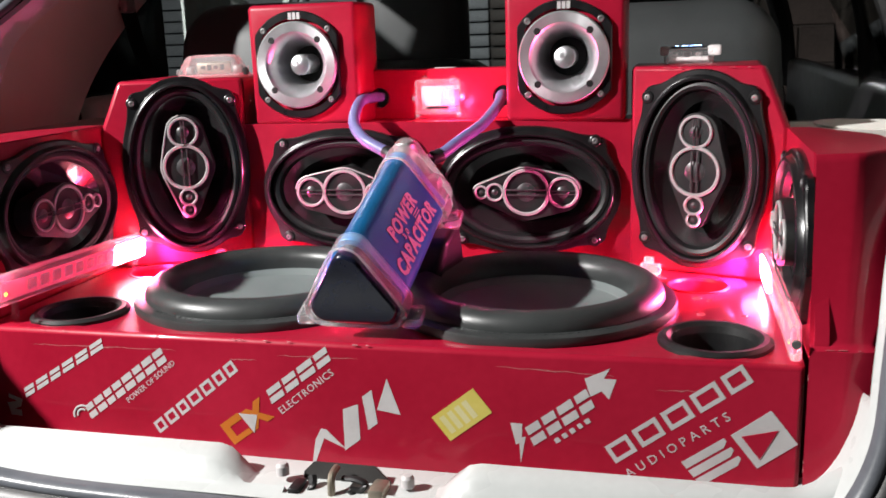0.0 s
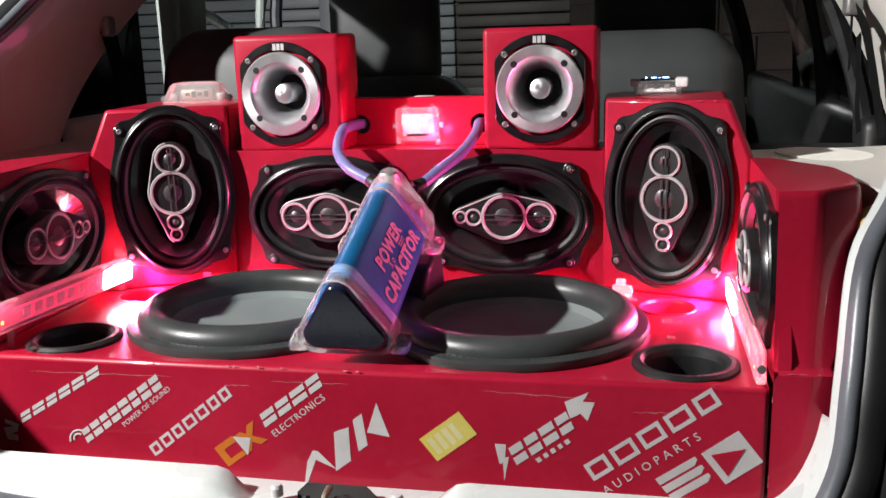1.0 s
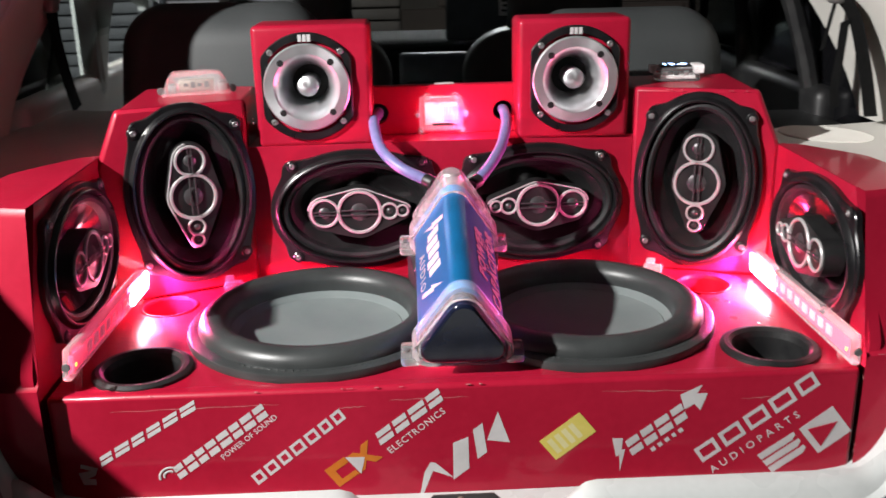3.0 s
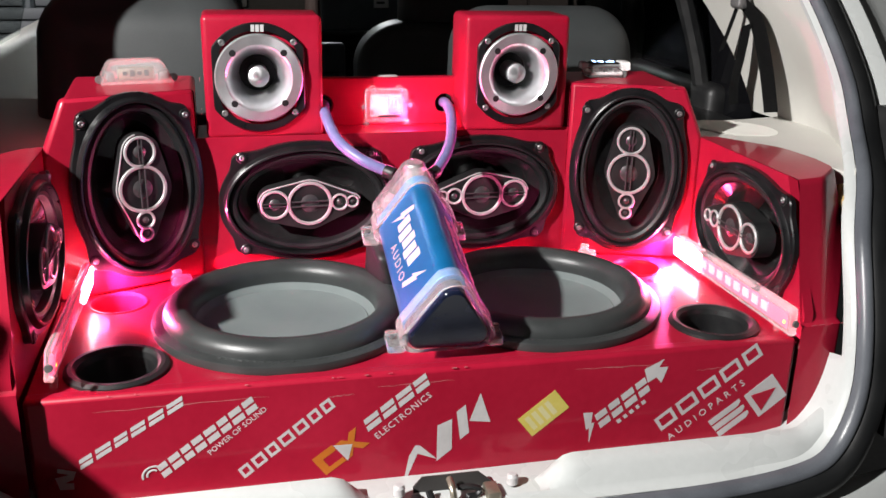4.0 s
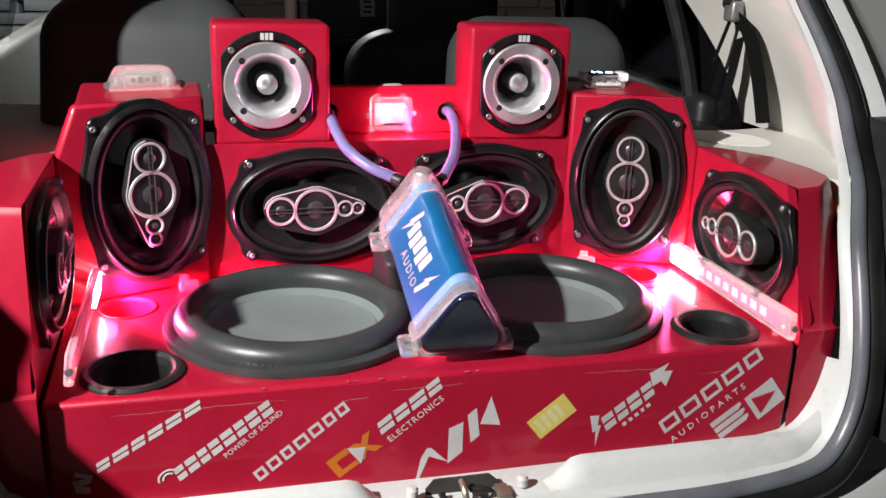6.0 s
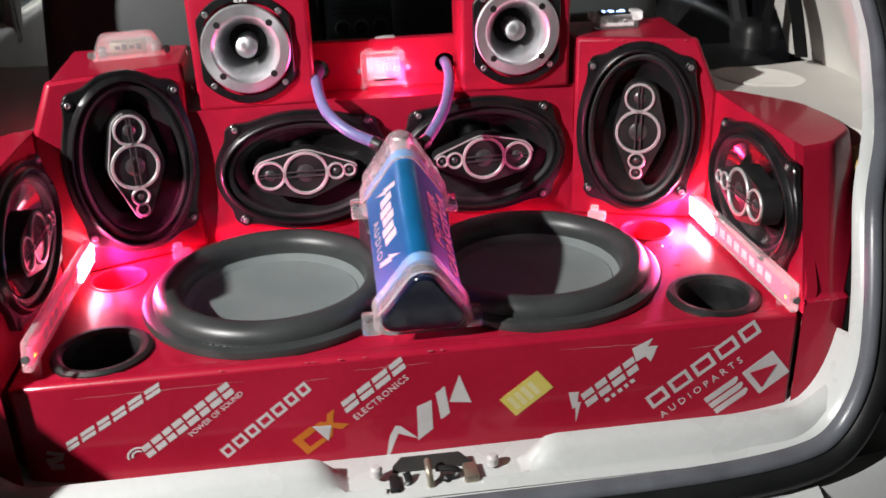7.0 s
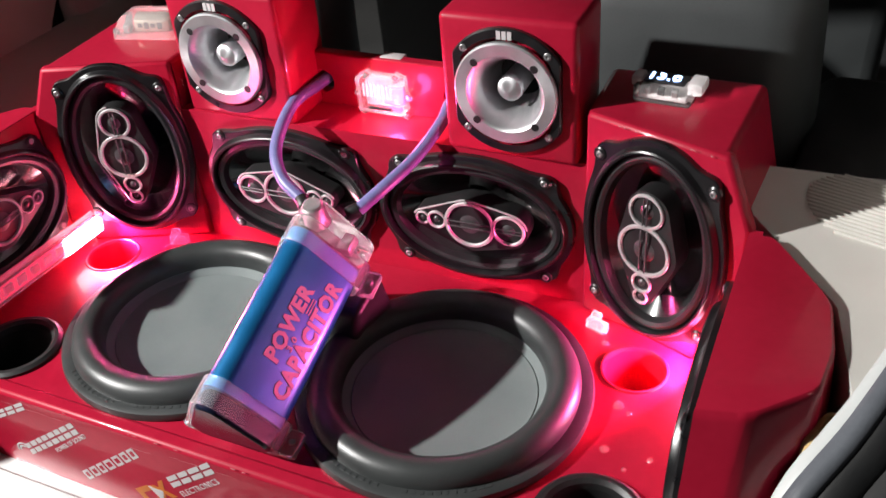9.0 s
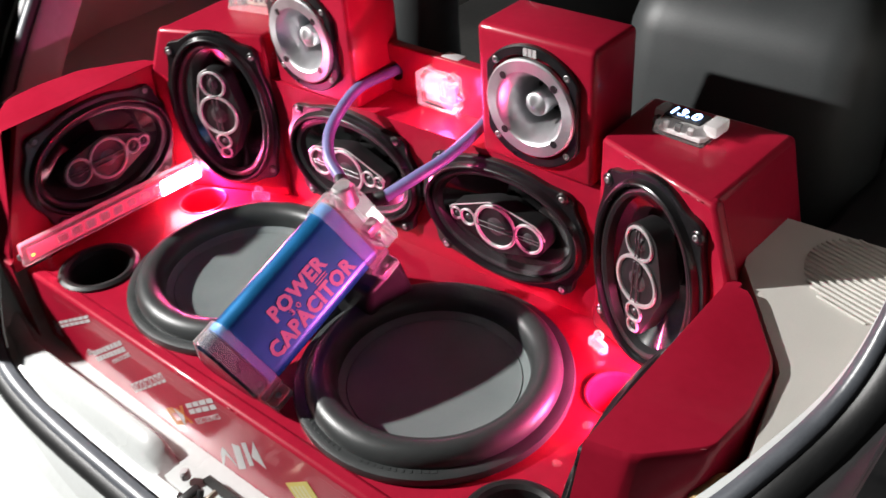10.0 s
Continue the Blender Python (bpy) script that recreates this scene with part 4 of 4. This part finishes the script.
rows = []
xs = sorted({-0.47 + 0.94 * k / 80 for k in range(81)} | {-0.0500, -0.0485, 0.0535, 0.0550})
for x in xs:
    dip = ease(-0.127, -0.080, x) - ease(0.086, 0.138, x)
    notch = 1.0 if -0.049 < x < 0.054 else 0.0
    zi = 0.801 - 0.034 * dip + 0.022 * ease(0.42, 0.47, abs(x)) - 0.017 * notch
    ym = 0.020 + 0.012 * ease(0.40, 0.47, abs(x))
    mid_z = 0.750 if notch else 0.766 + (zi - 0.766) * 0.75
    rows.append([(x, ym + 0.004, zi - 0.10), (x, ym + 0.004, zi - 0.004), (x, ym + 0.001, zi), (x, ym - 0.006, zi - 0.001 if not notch else zi - 0.002), (x, ym - 0.022, mid_z), (x, -0.008 + (ym - 0.02), 0.775 if not notch else 0.755), (x, -0.014 + (ym - 0.02), 0.771), (x, -0.022 + (ym - 0.02), 0.768)])
part("boot_sill", loft(rows), WHITE, car, "white painted boot sill", smooth=50)
part("boot_floor", block(0.92, 0.30, 0.02, 0, 1, (0, 0.14, 0.62)), TRIM_DARK, car)
# bumper under the seal
rows = []
for k in range(41):
    x = -0.75 + 1.5 * k / 40
    bow = 0.10 * (abs(x) / 0.75) ** 2.5
    rows.append([(x, -0.050 + bow, 0.752), (x, -0.066 + bow, 0.740), (x, -0.080 + bow, 0.700), (x, -0.085 + bow, 0.690), (x, -0.16 + bow, 0.672), (x, -0.185 + bow, 0.640), (x, -0.19 + bow, 0.45), (x, -0.15 + bow, 0.30)])
part("bumper", loft(rows), WHITE, car, "white bumper", smooth=50)

# lock in the notch of the sill
lk = tagged(empty("boot_lock", pose(0.003, 0.002, 0.752)), "bare metal boot lock with striker post in the sill notch", "lock")
# floor and back plates are coloured dark to carry the shade inside the lock
part("floor_plate", block(0.098, 0.032, 0.003, 0.001, 1, (0, 0.0, 0.0015)), TRIM_DARK, lk, "floor plate, dark with the cavity's shade in its colour")
part("back_plate", moved(sheet([(-0.044, 0), (0.046, 0), (0.046, 0.022), (0.030, 0.036), (-0.034, 0.036), (-0.044, 0.026)], (), 0.003), facing((0, 0.013, 0), (0, -1, 0.25))), TRIM_DARK, lk, "back plate of the lock, darkened for the cavity's shade")
part("side_bracket", block(0.016, 0.026, 0.026, 0.003, 2, (0.040, 0.002, 0.014)), STEEL, lk)
part("rubber_block", block(0.012, 0.026, 0.022, 0.003, 2, (-0.043, -0.002, 0.012)), BLACKISH, lk, "black rubber block")
part("striker_post", tube(spline([(-0.006, 0.012, 0.036), (-0.006, -0.002, 0.034), (-0.005, -0.008, 0.024), (-0.004, -0.010, 0.004)], 5), 0.0038, 10), STEEL, lk, "pale striker post")
part("claw", tube(spline([(0.002, 0.006, 0.028), (0.016, 0.004, 0.029), (0.026, 0.002, 0.026), (0.022, 0.0, 0.020), (0.012, -0.002, 0.020), (0.030, -0.006, 0.006)], 6), 0.0040, 8, 0.7), BLACKISH, lk, "dark latch claw")
part("claw", tube(spline([(-0.030, 0.006, 0.028), (-0.028, 0.0, 0.020), (-0.034, -0.004, 0.010), (-0.012, -0.008, 0.006)], 6), 0.0045, 8, 0.7), BLACKISH, lk, "dark latch claw")
part("front_lip", tube(spline([(-0.046, -0.013, 0.006), (-0.012, -0.015, 0.007), (0.0, -0.017, 0.004), (0.014, -0.015, 0.008), (0.046, -0.013, 0.009)], 4), 0.0022, 8), STEEL, lk)
for x, y, z in ((-0.062, 0.008, 0.030), (0.066, 0.012, 0.026)):
    part("rubber_stop", lathe([(0.0065, -0.004), (0.0065, 0.005), (0.0045, 0.008), (0, 0.0085)], 16), VINYL, lk, m=pose(x, y, z))

# side trims: shelf support, pillar cover, window


def seal_at(v, axis, edge=EDGE_R):
    """The point of the opening's edge at that height (axis 2) or depth (axis 1)."""
    q = spline(edge, 6)[:78]
    for a, b in zip(q, q[1:]):
        if a[axis] <= v <= b[axis] and a.z > 0.83:
            return a.lerp(b, (v - a[axis]) / max(1e-6, b[axis] - a[axis]))
    return q[-1]


def tail_lamp(sgn, top):
    """The black lamp housing outside the seal; the right one stands back from it as far as the closed tailgate would.
    """
    rows = []
    for z in [0.80 + (top - 0.80) * k / 12 for k in range(13)] + [top + 0.015]:
        e = seal_at(max(z, 0.84), 2)
        y = (-0.062 if sgn > 0 else -0.104) if z < top + 0.005 else e.y - 0.015
        rows.append([(sgn * (e.x + dx + (0.018 if sgn < 0 else 0.0)), yy, z) for dx, yy in ((0.036, e.y), (0.042, e.y - 0.004), (0.044, e.y * 0.45 + y * 0.55), (0.046, y + 0.004), (0.050, y), (0.13, y + 0.012), (0.20, y + 0.07), (0.26, e.y + 0.25))])
    part("tail_lamp_housing", loft(rows), BLACKISH, car, "black tail lamp housing", smooth=50)


tail_lamp(1, 1.13)
# the unseen left one is made deeper and taller to shade the box's left end
tail_lamp(-1, 1.205)

for sgn in (1, -1):
    rows = []
    for k in range(29):
        y = 0.150 + (0.335 if sgn > 0 else 0.635) * k / 28
        edge = 0.527 + 0.12 * min(1.0, (y - 0.12) / 0.205)
        inner_x = 0.516 + 0.2 * (0.273 - y) if y < 0.273 else max(0.425, 0.516 - (y - 0.273) * 0.75)
        inner_x = min(inner_x, edge - 0.004)
        ez = 1.081
        iz = min(1.074, ez - 0.002)
        rows.append([(sgn * inner_x, y, 0.94), (sgn * inner_x, y, iz - 0.012), (sgn * (inner_x + 0.003), y, iz), (sgn * (inner_x * 0.3 + edge * 0.7), y, iz * 0.5 + ez * 0.5), (sgn * edge, y, ez)])
    part("quarter_shelf", loft(rows), TRIM, car, "beige plastic parcel shelf support", smooth=40)
    rows = []
    for k in range(19):
        z = 1.075 + 0.345 * k / 18
        e = seal_at(z, 2, EDGE_R if sgn > 0 else EDGE_L)
        lean = 0.645 - 0.15 * ((z - 1.06) / 0.38) ** 1.6
        row = []
        for j in range(11):
            t = j / 10
            # the far edge is cut where the cast shadow on the pillar begins
            y = e.y + (0.565 + 0.45 * (z - 1.07) + 1.5 * max(0.0, z - 1.07) ** 2 - e.y) * t
            u = t * t * (3 - 2 * t)
            x = (e.x + 0.004) * (1 - min(1, t * 2.2)) + lean * min(1, t * 2.2)
            row.append((sgn * x, y, z))
        rows.append(row)
    part("pillar_trim", loft(rows), TRIM, car, "beige rear pillar cover", smooth=50)
    part("side_lining", loft([[(sgn * 0.53, 0.18, z), (sgn * 0.55, 0.22, z), (sgn * 0.60, 0.35, z), (sgn * 0.62, 0.80, z)] for z in (0.55, 1.0)]), TRIM_DARK, car)
    part("pane", moved(block(0.004, 0.62, 0.30), Matrix.Translation((sgn * 0.615, 1.08, 1.255)) @ Euler((0, sgn * radians(-16), 0)).to_matrix().to_4x4()), GLASS, car, "dark side window")
    # opaque sheet: tinted glass at left, black put in for cabin shade at right
    part("dark_side_pane", block(0.006, 0.95 if sgn > 0 else 0.42, 0.46, 0, 1, (sgn * (0.672 if sgn > 0 else 0.690), 1.00 if sgn > 0 else 0.73, 1.23)), DARK_PANE, car, "opaque dark pane, tinted glass at left and stand-in for shade at right")
    # added black block, keeps the void beyond the short right shelf dark
    if sgn > 0:
        part("void_filler", block(0.22, 0.30, 0.50, 0.03, 3, (0.562, 0.640, 0.800)), BLACKISH, car, "black block added to fill the dark void past the right shelf")
    # right-hand trims and pillars are black: that side's shade is put into their colour
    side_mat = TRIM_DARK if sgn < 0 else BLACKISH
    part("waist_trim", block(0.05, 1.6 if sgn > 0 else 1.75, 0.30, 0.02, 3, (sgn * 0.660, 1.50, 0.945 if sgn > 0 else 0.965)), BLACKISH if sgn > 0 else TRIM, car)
    if sgn > 0:
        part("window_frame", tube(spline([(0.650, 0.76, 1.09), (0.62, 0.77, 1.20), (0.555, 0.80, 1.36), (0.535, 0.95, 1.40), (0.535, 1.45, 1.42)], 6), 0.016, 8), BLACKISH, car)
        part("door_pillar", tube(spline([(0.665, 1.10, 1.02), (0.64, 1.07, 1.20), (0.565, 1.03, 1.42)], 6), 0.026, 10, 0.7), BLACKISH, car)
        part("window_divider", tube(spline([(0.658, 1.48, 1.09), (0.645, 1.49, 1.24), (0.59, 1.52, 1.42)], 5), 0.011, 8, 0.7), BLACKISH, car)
    else:
        # door pillar with a pale edge strip, and the white frame of the front door's window
        cover = prism([(1.010, 1.06), (1.010, 1.47), (1.150, 1.47), (1.135, 1.24), (1.085, 1.19), (1.035, 1.09)], 0, 0.034)
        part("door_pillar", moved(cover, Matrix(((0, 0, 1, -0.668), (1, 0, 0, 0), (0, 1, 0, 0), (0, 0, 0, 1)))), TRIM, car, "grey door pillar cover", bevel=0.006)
        part("pillar_edge", block(0.040, 0.022, 0.40, 0.005, 2, (-0.655, 1.000, 1.270)), WHITE, car, "pale edge strip of the door pillar")
        part("door_sill_bar", tube([(-0.712, 1.16, 1.338), (-0.712, 1.34, 1.289), (-0.710, 1.605, 1.212)], 0.012, 10, 1.2), WHITE, car, "white slanting bar of the front door")
        part("door_frame_post", tube([(-0.706, 1.600, 1.190), (-0.703, 1.606, 1.300), (-0.690, 1.620, 1.460)], 0.014, 10), WHITE, car, "white upright window frame of the front door")
        part("frame_rubber", tube([(-0.676, 1.640, 1.150), (-0.673, 1.646, 1.300), (-0.660, 1.660, 1.460)], 0.017, 10), CONSOLE, car, "blue-grey window rubber")
    part("front_pillar", tube(spline([(sgn * 0.66, 2.52, 1.02), (sgn * 0.60, 2.20, 1.22), (sgn * 0.50, 1.90, 1.42)], 6), 0.030, 8), side_mat, car)
rows = []
for k in range(13):
    y = 0.50 + 1.42 * k / 12
    rows.append([(0.60 * math.sin(a), y, 1.395 + 0.12 * math.cos(a) + 0.02 * math.sin(math.pi * k / 12)) for a in [math.radians(-78 + 13 * j) for j in range(13)]])
part("roof_lining", loft(rows), TRIM, car, "pale roof lining", smooth=60)
part("dashboard", block(1.24, 0.42, 0.30, 0.06, 4, (0, 2.30, 0.90)), WEBBING, car, "matt black dashboard")
stack = part("centre_stack", block(0.215, 0.06, 0.26, 0.014, 3, (0.036, 2.078, 0.885)), CONSOLE, car, "dark blue-grey console under the dashboard")
for x in (-0.021, 0.036, 0.093):
    knob = part("heater_knob", lathe([(0.021, 0.0), (0.020, 0.012), (0.017, 0.016), (0.0, 0.0165)], 24), BLACKISH, stack, m=pose(x, 2.0475, 0.868, 90, 0, 0))
    part("knob_ring", lathe([(0.024, 0.0), (0.024, 0.003), (0.021, 0.004)], 24), CHROME, stack, "pale ring round the knob", m=pose(x, 2.0475, 0.868, 90, 0, 0))
for z in (0.912, 0.928):
    part("slot", block(0.17, 0.004, 0.006, 0.001, 1, (0.036, 2.047, z)), BLACKISH, stack)
part("cabin_floor", block(1.36, 2.4, 0.04, 0.01, 2, (0, 1.35, 0.42)), TRIM_DARK, car)
part("windscreen", moved(block(1.12, 0.70, 0.004), Matrix.Translation((0, 2.18, 1.235)) @ Euler((radians(-37), 0, 0)).to_matrix().to_4x4()), GLASS, car, "windscreen glass")
for ob in car.children:
    if ob.data.materials[0] == GLASS:
        ob.visible_shadow = False

# ribbed vent let into the right shelf
vent = part("shelf_vent", join(*[moved(block(2 * math.sqrt(max(0.0004, 0.058 ** 2 - (0.0065 * k) ** 2)), 0.0020, 0.0030, 0.0006, 1), pose(0.530, 0.424 + 0.0065 * k, 1.0772, 0, 0, -16)) for k in range(-8, 9)]), TRIM, car, "moulded ribs of a speaker vent in the shelf")

# belt on the right pillar
bt = tagged(empty("seat_belt", Matrix()), "black seat belt hanging from its buckle on the beige pillar", "seat belt")
for way, w in ((((0.580, 0.528, 1.258), (0.588, 0.488, 1.231), (0.598, 0.460, 1.165), (0.607, 0.443, 1.096)), 0.019), (((0.586, 0.508, 1.222), (0.594, 0.530, 1.165), (0.598, 0.545, 1.125), (0.603, 0.548, 1.090)), 0.014), (((0.580, 0.528, 1.258), (0.586, 0.555, 1.222), (0.594, 0.592, 1.172)), 0.008)):
    part("strap", loft([[(x - 0.006, y + w, z - 0.004), (x - 0.006, y - w, z + 0.004)] for x, y, z in spline(way, 5)]), WEBBING, bt)
part("buckle", block(0.022, 0.030, 0.034, 0.006, 3, (0.574, 0.526, 1.262)), CHROME, bt)
part("buckle_cover", block(0.018, 0.034, 0.022, 0.006, 3, (0.572, 0.532, 1.276)), BLACKISH, bt)

# seats
def seat(x, y, w, top, depth, label):
    s_ = tagged(empty("car_seat", pose(x, y, 0)), label, "car seat", "car seats")
    bm = block(w, depth, top - 0.45, 0.060, 6, (0, 0, (top + 0.45) / 2))
    bmesh.ops.subdivide_edges(bm, edges=[e for e in bm.edges if e.calc_length() > 0.12], cuts=5, use_grid_fill=True)
    for v in bm.verts:
        u = max(0.0, (v.co.z - (top - 0.16)) / 0.16)
        v.co.x *= 1 - 0.12 * u * u
        v.co.y += 0.03 * u
    part("backrest", bm, LEATHER, s_, smooth=60)
    part("cushion", block(w, 0.46, 0.14, 0.05, 4, (0, 0.26, 0.56)), LEATHER, s_, smooth=60)
    return s_


seat(-0.330, 0.660, 0.33, 1.258, 0.13, "black leatherette rear seat back with rounded shoulders")
seat(0.300, 0.660, 0.325, 1.235, 0.13, "black leatherette rear seat back with rounded shoulders")

def front_seat(x, y, head_x):
    """A front seat seen from behind: high rounded shoulders and a tall separate headrest on two posts."""
    s_ = tagged(empty("car_seat", pose(x, y, 0)), "black leatherette front seat with a tall headrest", "car seat", "car seats")
    outline = [(-0.215, 0.45), (0.215, 0.45)]
    for k in range(13):
        a = radians(90 * k / 12)
        outline.append((0.105 + 0.120 * math.cos(a), 1.035 + 0.108 * math.sin(a)))
    outline += [(-px, pz) for px, pz in reversed(outline[2:])]
    part("backrest", bar_along_y(outline, -0.065, 0.065), LEATHER, s_, smooth=50, bevel=0.030, segs=4)
    part("cushion", block(0.45, 0.46, 0.14, 0.05, 4, (0, 0.26, 0.56)), LEATHER, s_, smooth=60)
    part("headrest", block(0.275, 0.10, 0.290, 0.048, 5, (head_x, 0.02, 1.245)), LEATHER, s_, smooth=60)


front_seat(-0.310, 1.42, 0.0)
front_seat(0.312, 1.42, 0.020)
bt = tagged(empty("seat_belt", Matrix()), "black seat belt hanging across the side window", "seat belt")
part("strap", loft([[(x, y - 0.022, z), (x, y + 0.022, z + 0.008)] for x, y, z in ((-0.585, 0.655, 1.26), (-0.600, 0.70, 1.20), (-0.612, 0.755, 1.13), (-0.618, 0.80, 1.075))]), WEBBING, bt)
part("buckle", block(0.018, 0.030, 0.034, 0.006, 3, (-0.583, 0.652, 1.268)), CHROME, bt)
dp = tagged(empty("dash_screen", pose(0.200, 2.10, 1.048, -8, 0, 0)), "flat dark grey screen on the dashboard with a white label", "screen")
part("panel", block(0.250, 0.016, 0.200, 0.008, 3, (0, 0, 0.100)), CONSOLE, dp)
part("label", block(0.046, 0.001, 0.062, 0.0004, 1, (0.062, -0.0086, 0.100)), VINYL, dp, "white paper label")
for k in range(3):
    part("label_bar", block(0.026, 0.0006, 0.007, 0, 1, (0.060 + 0.004 * (k % 2), -0.0094, 0.084 + 0.015 * k)), BLACKISH, dp)
mr = tagged(empty("rear_view_mirror", pose(-0.063, 2.0, 1.372)), "oval rear-view mirror under the windscreen's top edge", "mirror")
part("housing", block(0.205, 0.022, 0.068, 0.022, 4, (0, 0.012, 0)), BLACKISH, mr)
part("glass", moved(lathe([(0, 0), (0.0998, 0), (0.1005, 0.002)], 48, 0.96, 0.30, 3.2), facing((0, -0.0005, 0), (0.05, -1, -0.12))), MIRROR, mr, "mirror glass")
part("stem", tube([(0, 0.02, 0.02), (0, 0.05, 0.07)], 0.008, 8), BLACKISH, mr)

# ---------------- outside the windscreen ----------------
sh = tagged(empty("roller_shutter", pose(0, 4.6, 0)), "grey slatted roller shutter beyond the windscreen", "shutter", kind="structure")
for k in range(36):
    part("slat", block(2.95, 0.03, 0.064, 0.012, 2, (-2.225, 0, 0.04 + 0.07 * k)), SHUTTER, sh)
for k in range(36):
    part("slat", block(0.66, 0.03, 0.064, 0.012, 2, (-0.415, 0, 0.04 + 0.07 * k)), GATE, sh, "brown-grey slat")
part("shutter_backing", block(6.4, 0.05, 3.0, 0, 1, (0, 0.06, 1.5)), BLACKISH, sh)
part("gate_post", block(0.105, 0.10, 2.9, 0.008, 2, (-1.475, -0.08, 1.45)), SHUTTER, sh, "grey steel post between the shutters")
part("guide_rail", block(0.035, 0.06, 2.9, 0.004, 1, (-1.405, -0.05, 1.45)), BLACKISH, sh, "dark shutter guide rail")
wf = tagged(empty("wall_front", pose(0, 4.6, 0)), "brown-grey block wall beyond the windscreen", "wall", kind="structure")
part("wall_core", block(3.28, 0.10, 3.0, 0, 1, (1.56, -0.06, 1.5)), MORTAR, wf)
random.seed(21)
for row in range(15):
    for k in range(8):
        part("wall_block", block(0.385, 0.03, 0.185, 0.006, 1), BROWN, wf, m=pose(0.115 + 0.20 * (row % 2) + 0.40 * k, -0.118 + random.uniform(-0.003, 0.003), 0.11 + 0.195 * row))
part("wall_pipe", tube([(0.255, -0.165, 0.0), (0.255, -0.165, 2.9)], 0.035, 12), PIPE, wf, "pinkish plastic downpipe")
# plain walls added to close the yard, dark to hold back bounce light
tagged(part("wall_left", block(0.15, 9.4, 3.0, 0, 1, (-3.3, 0.0, 1.5)), LOW_BOUNCE), "plain dark wall added beside the car", "wall", kind="structure")
tagged(part("wall_rear", block(6.6, 0.15, 3.0, 0, 1, (0, -4.7, 1.5)), LOW_BOUNCE), "unseen dark wall added behind the camera", "wall", kind="structure")
tagged(part("wall_right", block(0.15, 9.4, 3.0, 0, 1, (3.3, 0.0, 1.5)), LOW_BOUNCE), "plain dark wall added beside the car", "wall", kind="structure")

# unseen ceiling, added only to block the sky's fill light
tagged(part("ceiling", block(6.6, 9.4, 0.12, 0, 1, (0, 0.0, 3.45)), LOW_BOUNCE), "unseen ceiling added to keep sky light off the car", "ceiling", kind="structure")

# small clear clips on the deck against the back wall
for x, y, a in ((-0.288, 0.358, 20), (0.285, 0.370, -22)):
    cl = tagged(empty("cable_clip", pose(x, y, DECK, 0, 0, a)), "small clear cable clip on the deck, lit pink", "clip", "cable clips")
    part("clip_body", block(0.026, 0.012, 0.014, 0.003, 2, (0, 0, 0.007)), FROSTED, cl)
    part("clip_top", block(0.012, 0.008, 0.008, 0.002, 2, (-0.004, 0.004, 0.017)), FROSTED, cl)
foam = moved(block(0.016, 0.040, 0.052, 0.006, 3), pose(0.5225, 0.152, 1.030, 20, 8, -25))
for v in foam.verts:
    v.co += Vector(noise.noise_vector(v.co * 90)) * 0.006
# dried clear glue on the deck beside the right port
for x, y, r in ((0.342, 0.204, 0.0050), (0.339, 0.265, 0.0058), (0.352, 0.258, 0.0036), (0.386, 0.205, 0.0034), (0.366, 0.186, 0.0028), (0.300, 0.352, 0.0046), (-0.300, 0.345, 0.0044)):
    bm = lathe([(r, 0.0), (r * 0.92, r * 0.22), (r * 0.5, r * 0.42), (0.0, r * 0.46)], 20)
    for v in bm.verts:
        v.co += Vector(noise.noise_vector(v.co * 400 + Vector((x * 99, y * 99, 0)))) * r * 0.22
    tagged(part("glue_blob", bm, CLEAR, m=pose(x, y, DECK - 0.0003)), "dried clear glue blob on the red deck", "glue", "glue blobs")
hole_m = facing((0.5015, 0.0515, 0.858), (-0.75, -0.62, 0.2))
part("body_hole", lathe([(0.0, 0.0012), (0.0042, 0.0010), (0.0046, -0.002)], 18, 0.8, 1.1), BLACKISH, car, "small drain hole", m=hole_m)
tagged(part("foam_scrap", foam, FOAM), "torn yellowed foam scrap stuffed beside the pod", "foam")

# clear plastic lets the light through
for ob in scene.objects:
    if ob.type == "MESH" and ob.data.materials and ob.data.materials[0] in (CLEAR, FROSTED, ICE):
        ob.visible_shadow = False
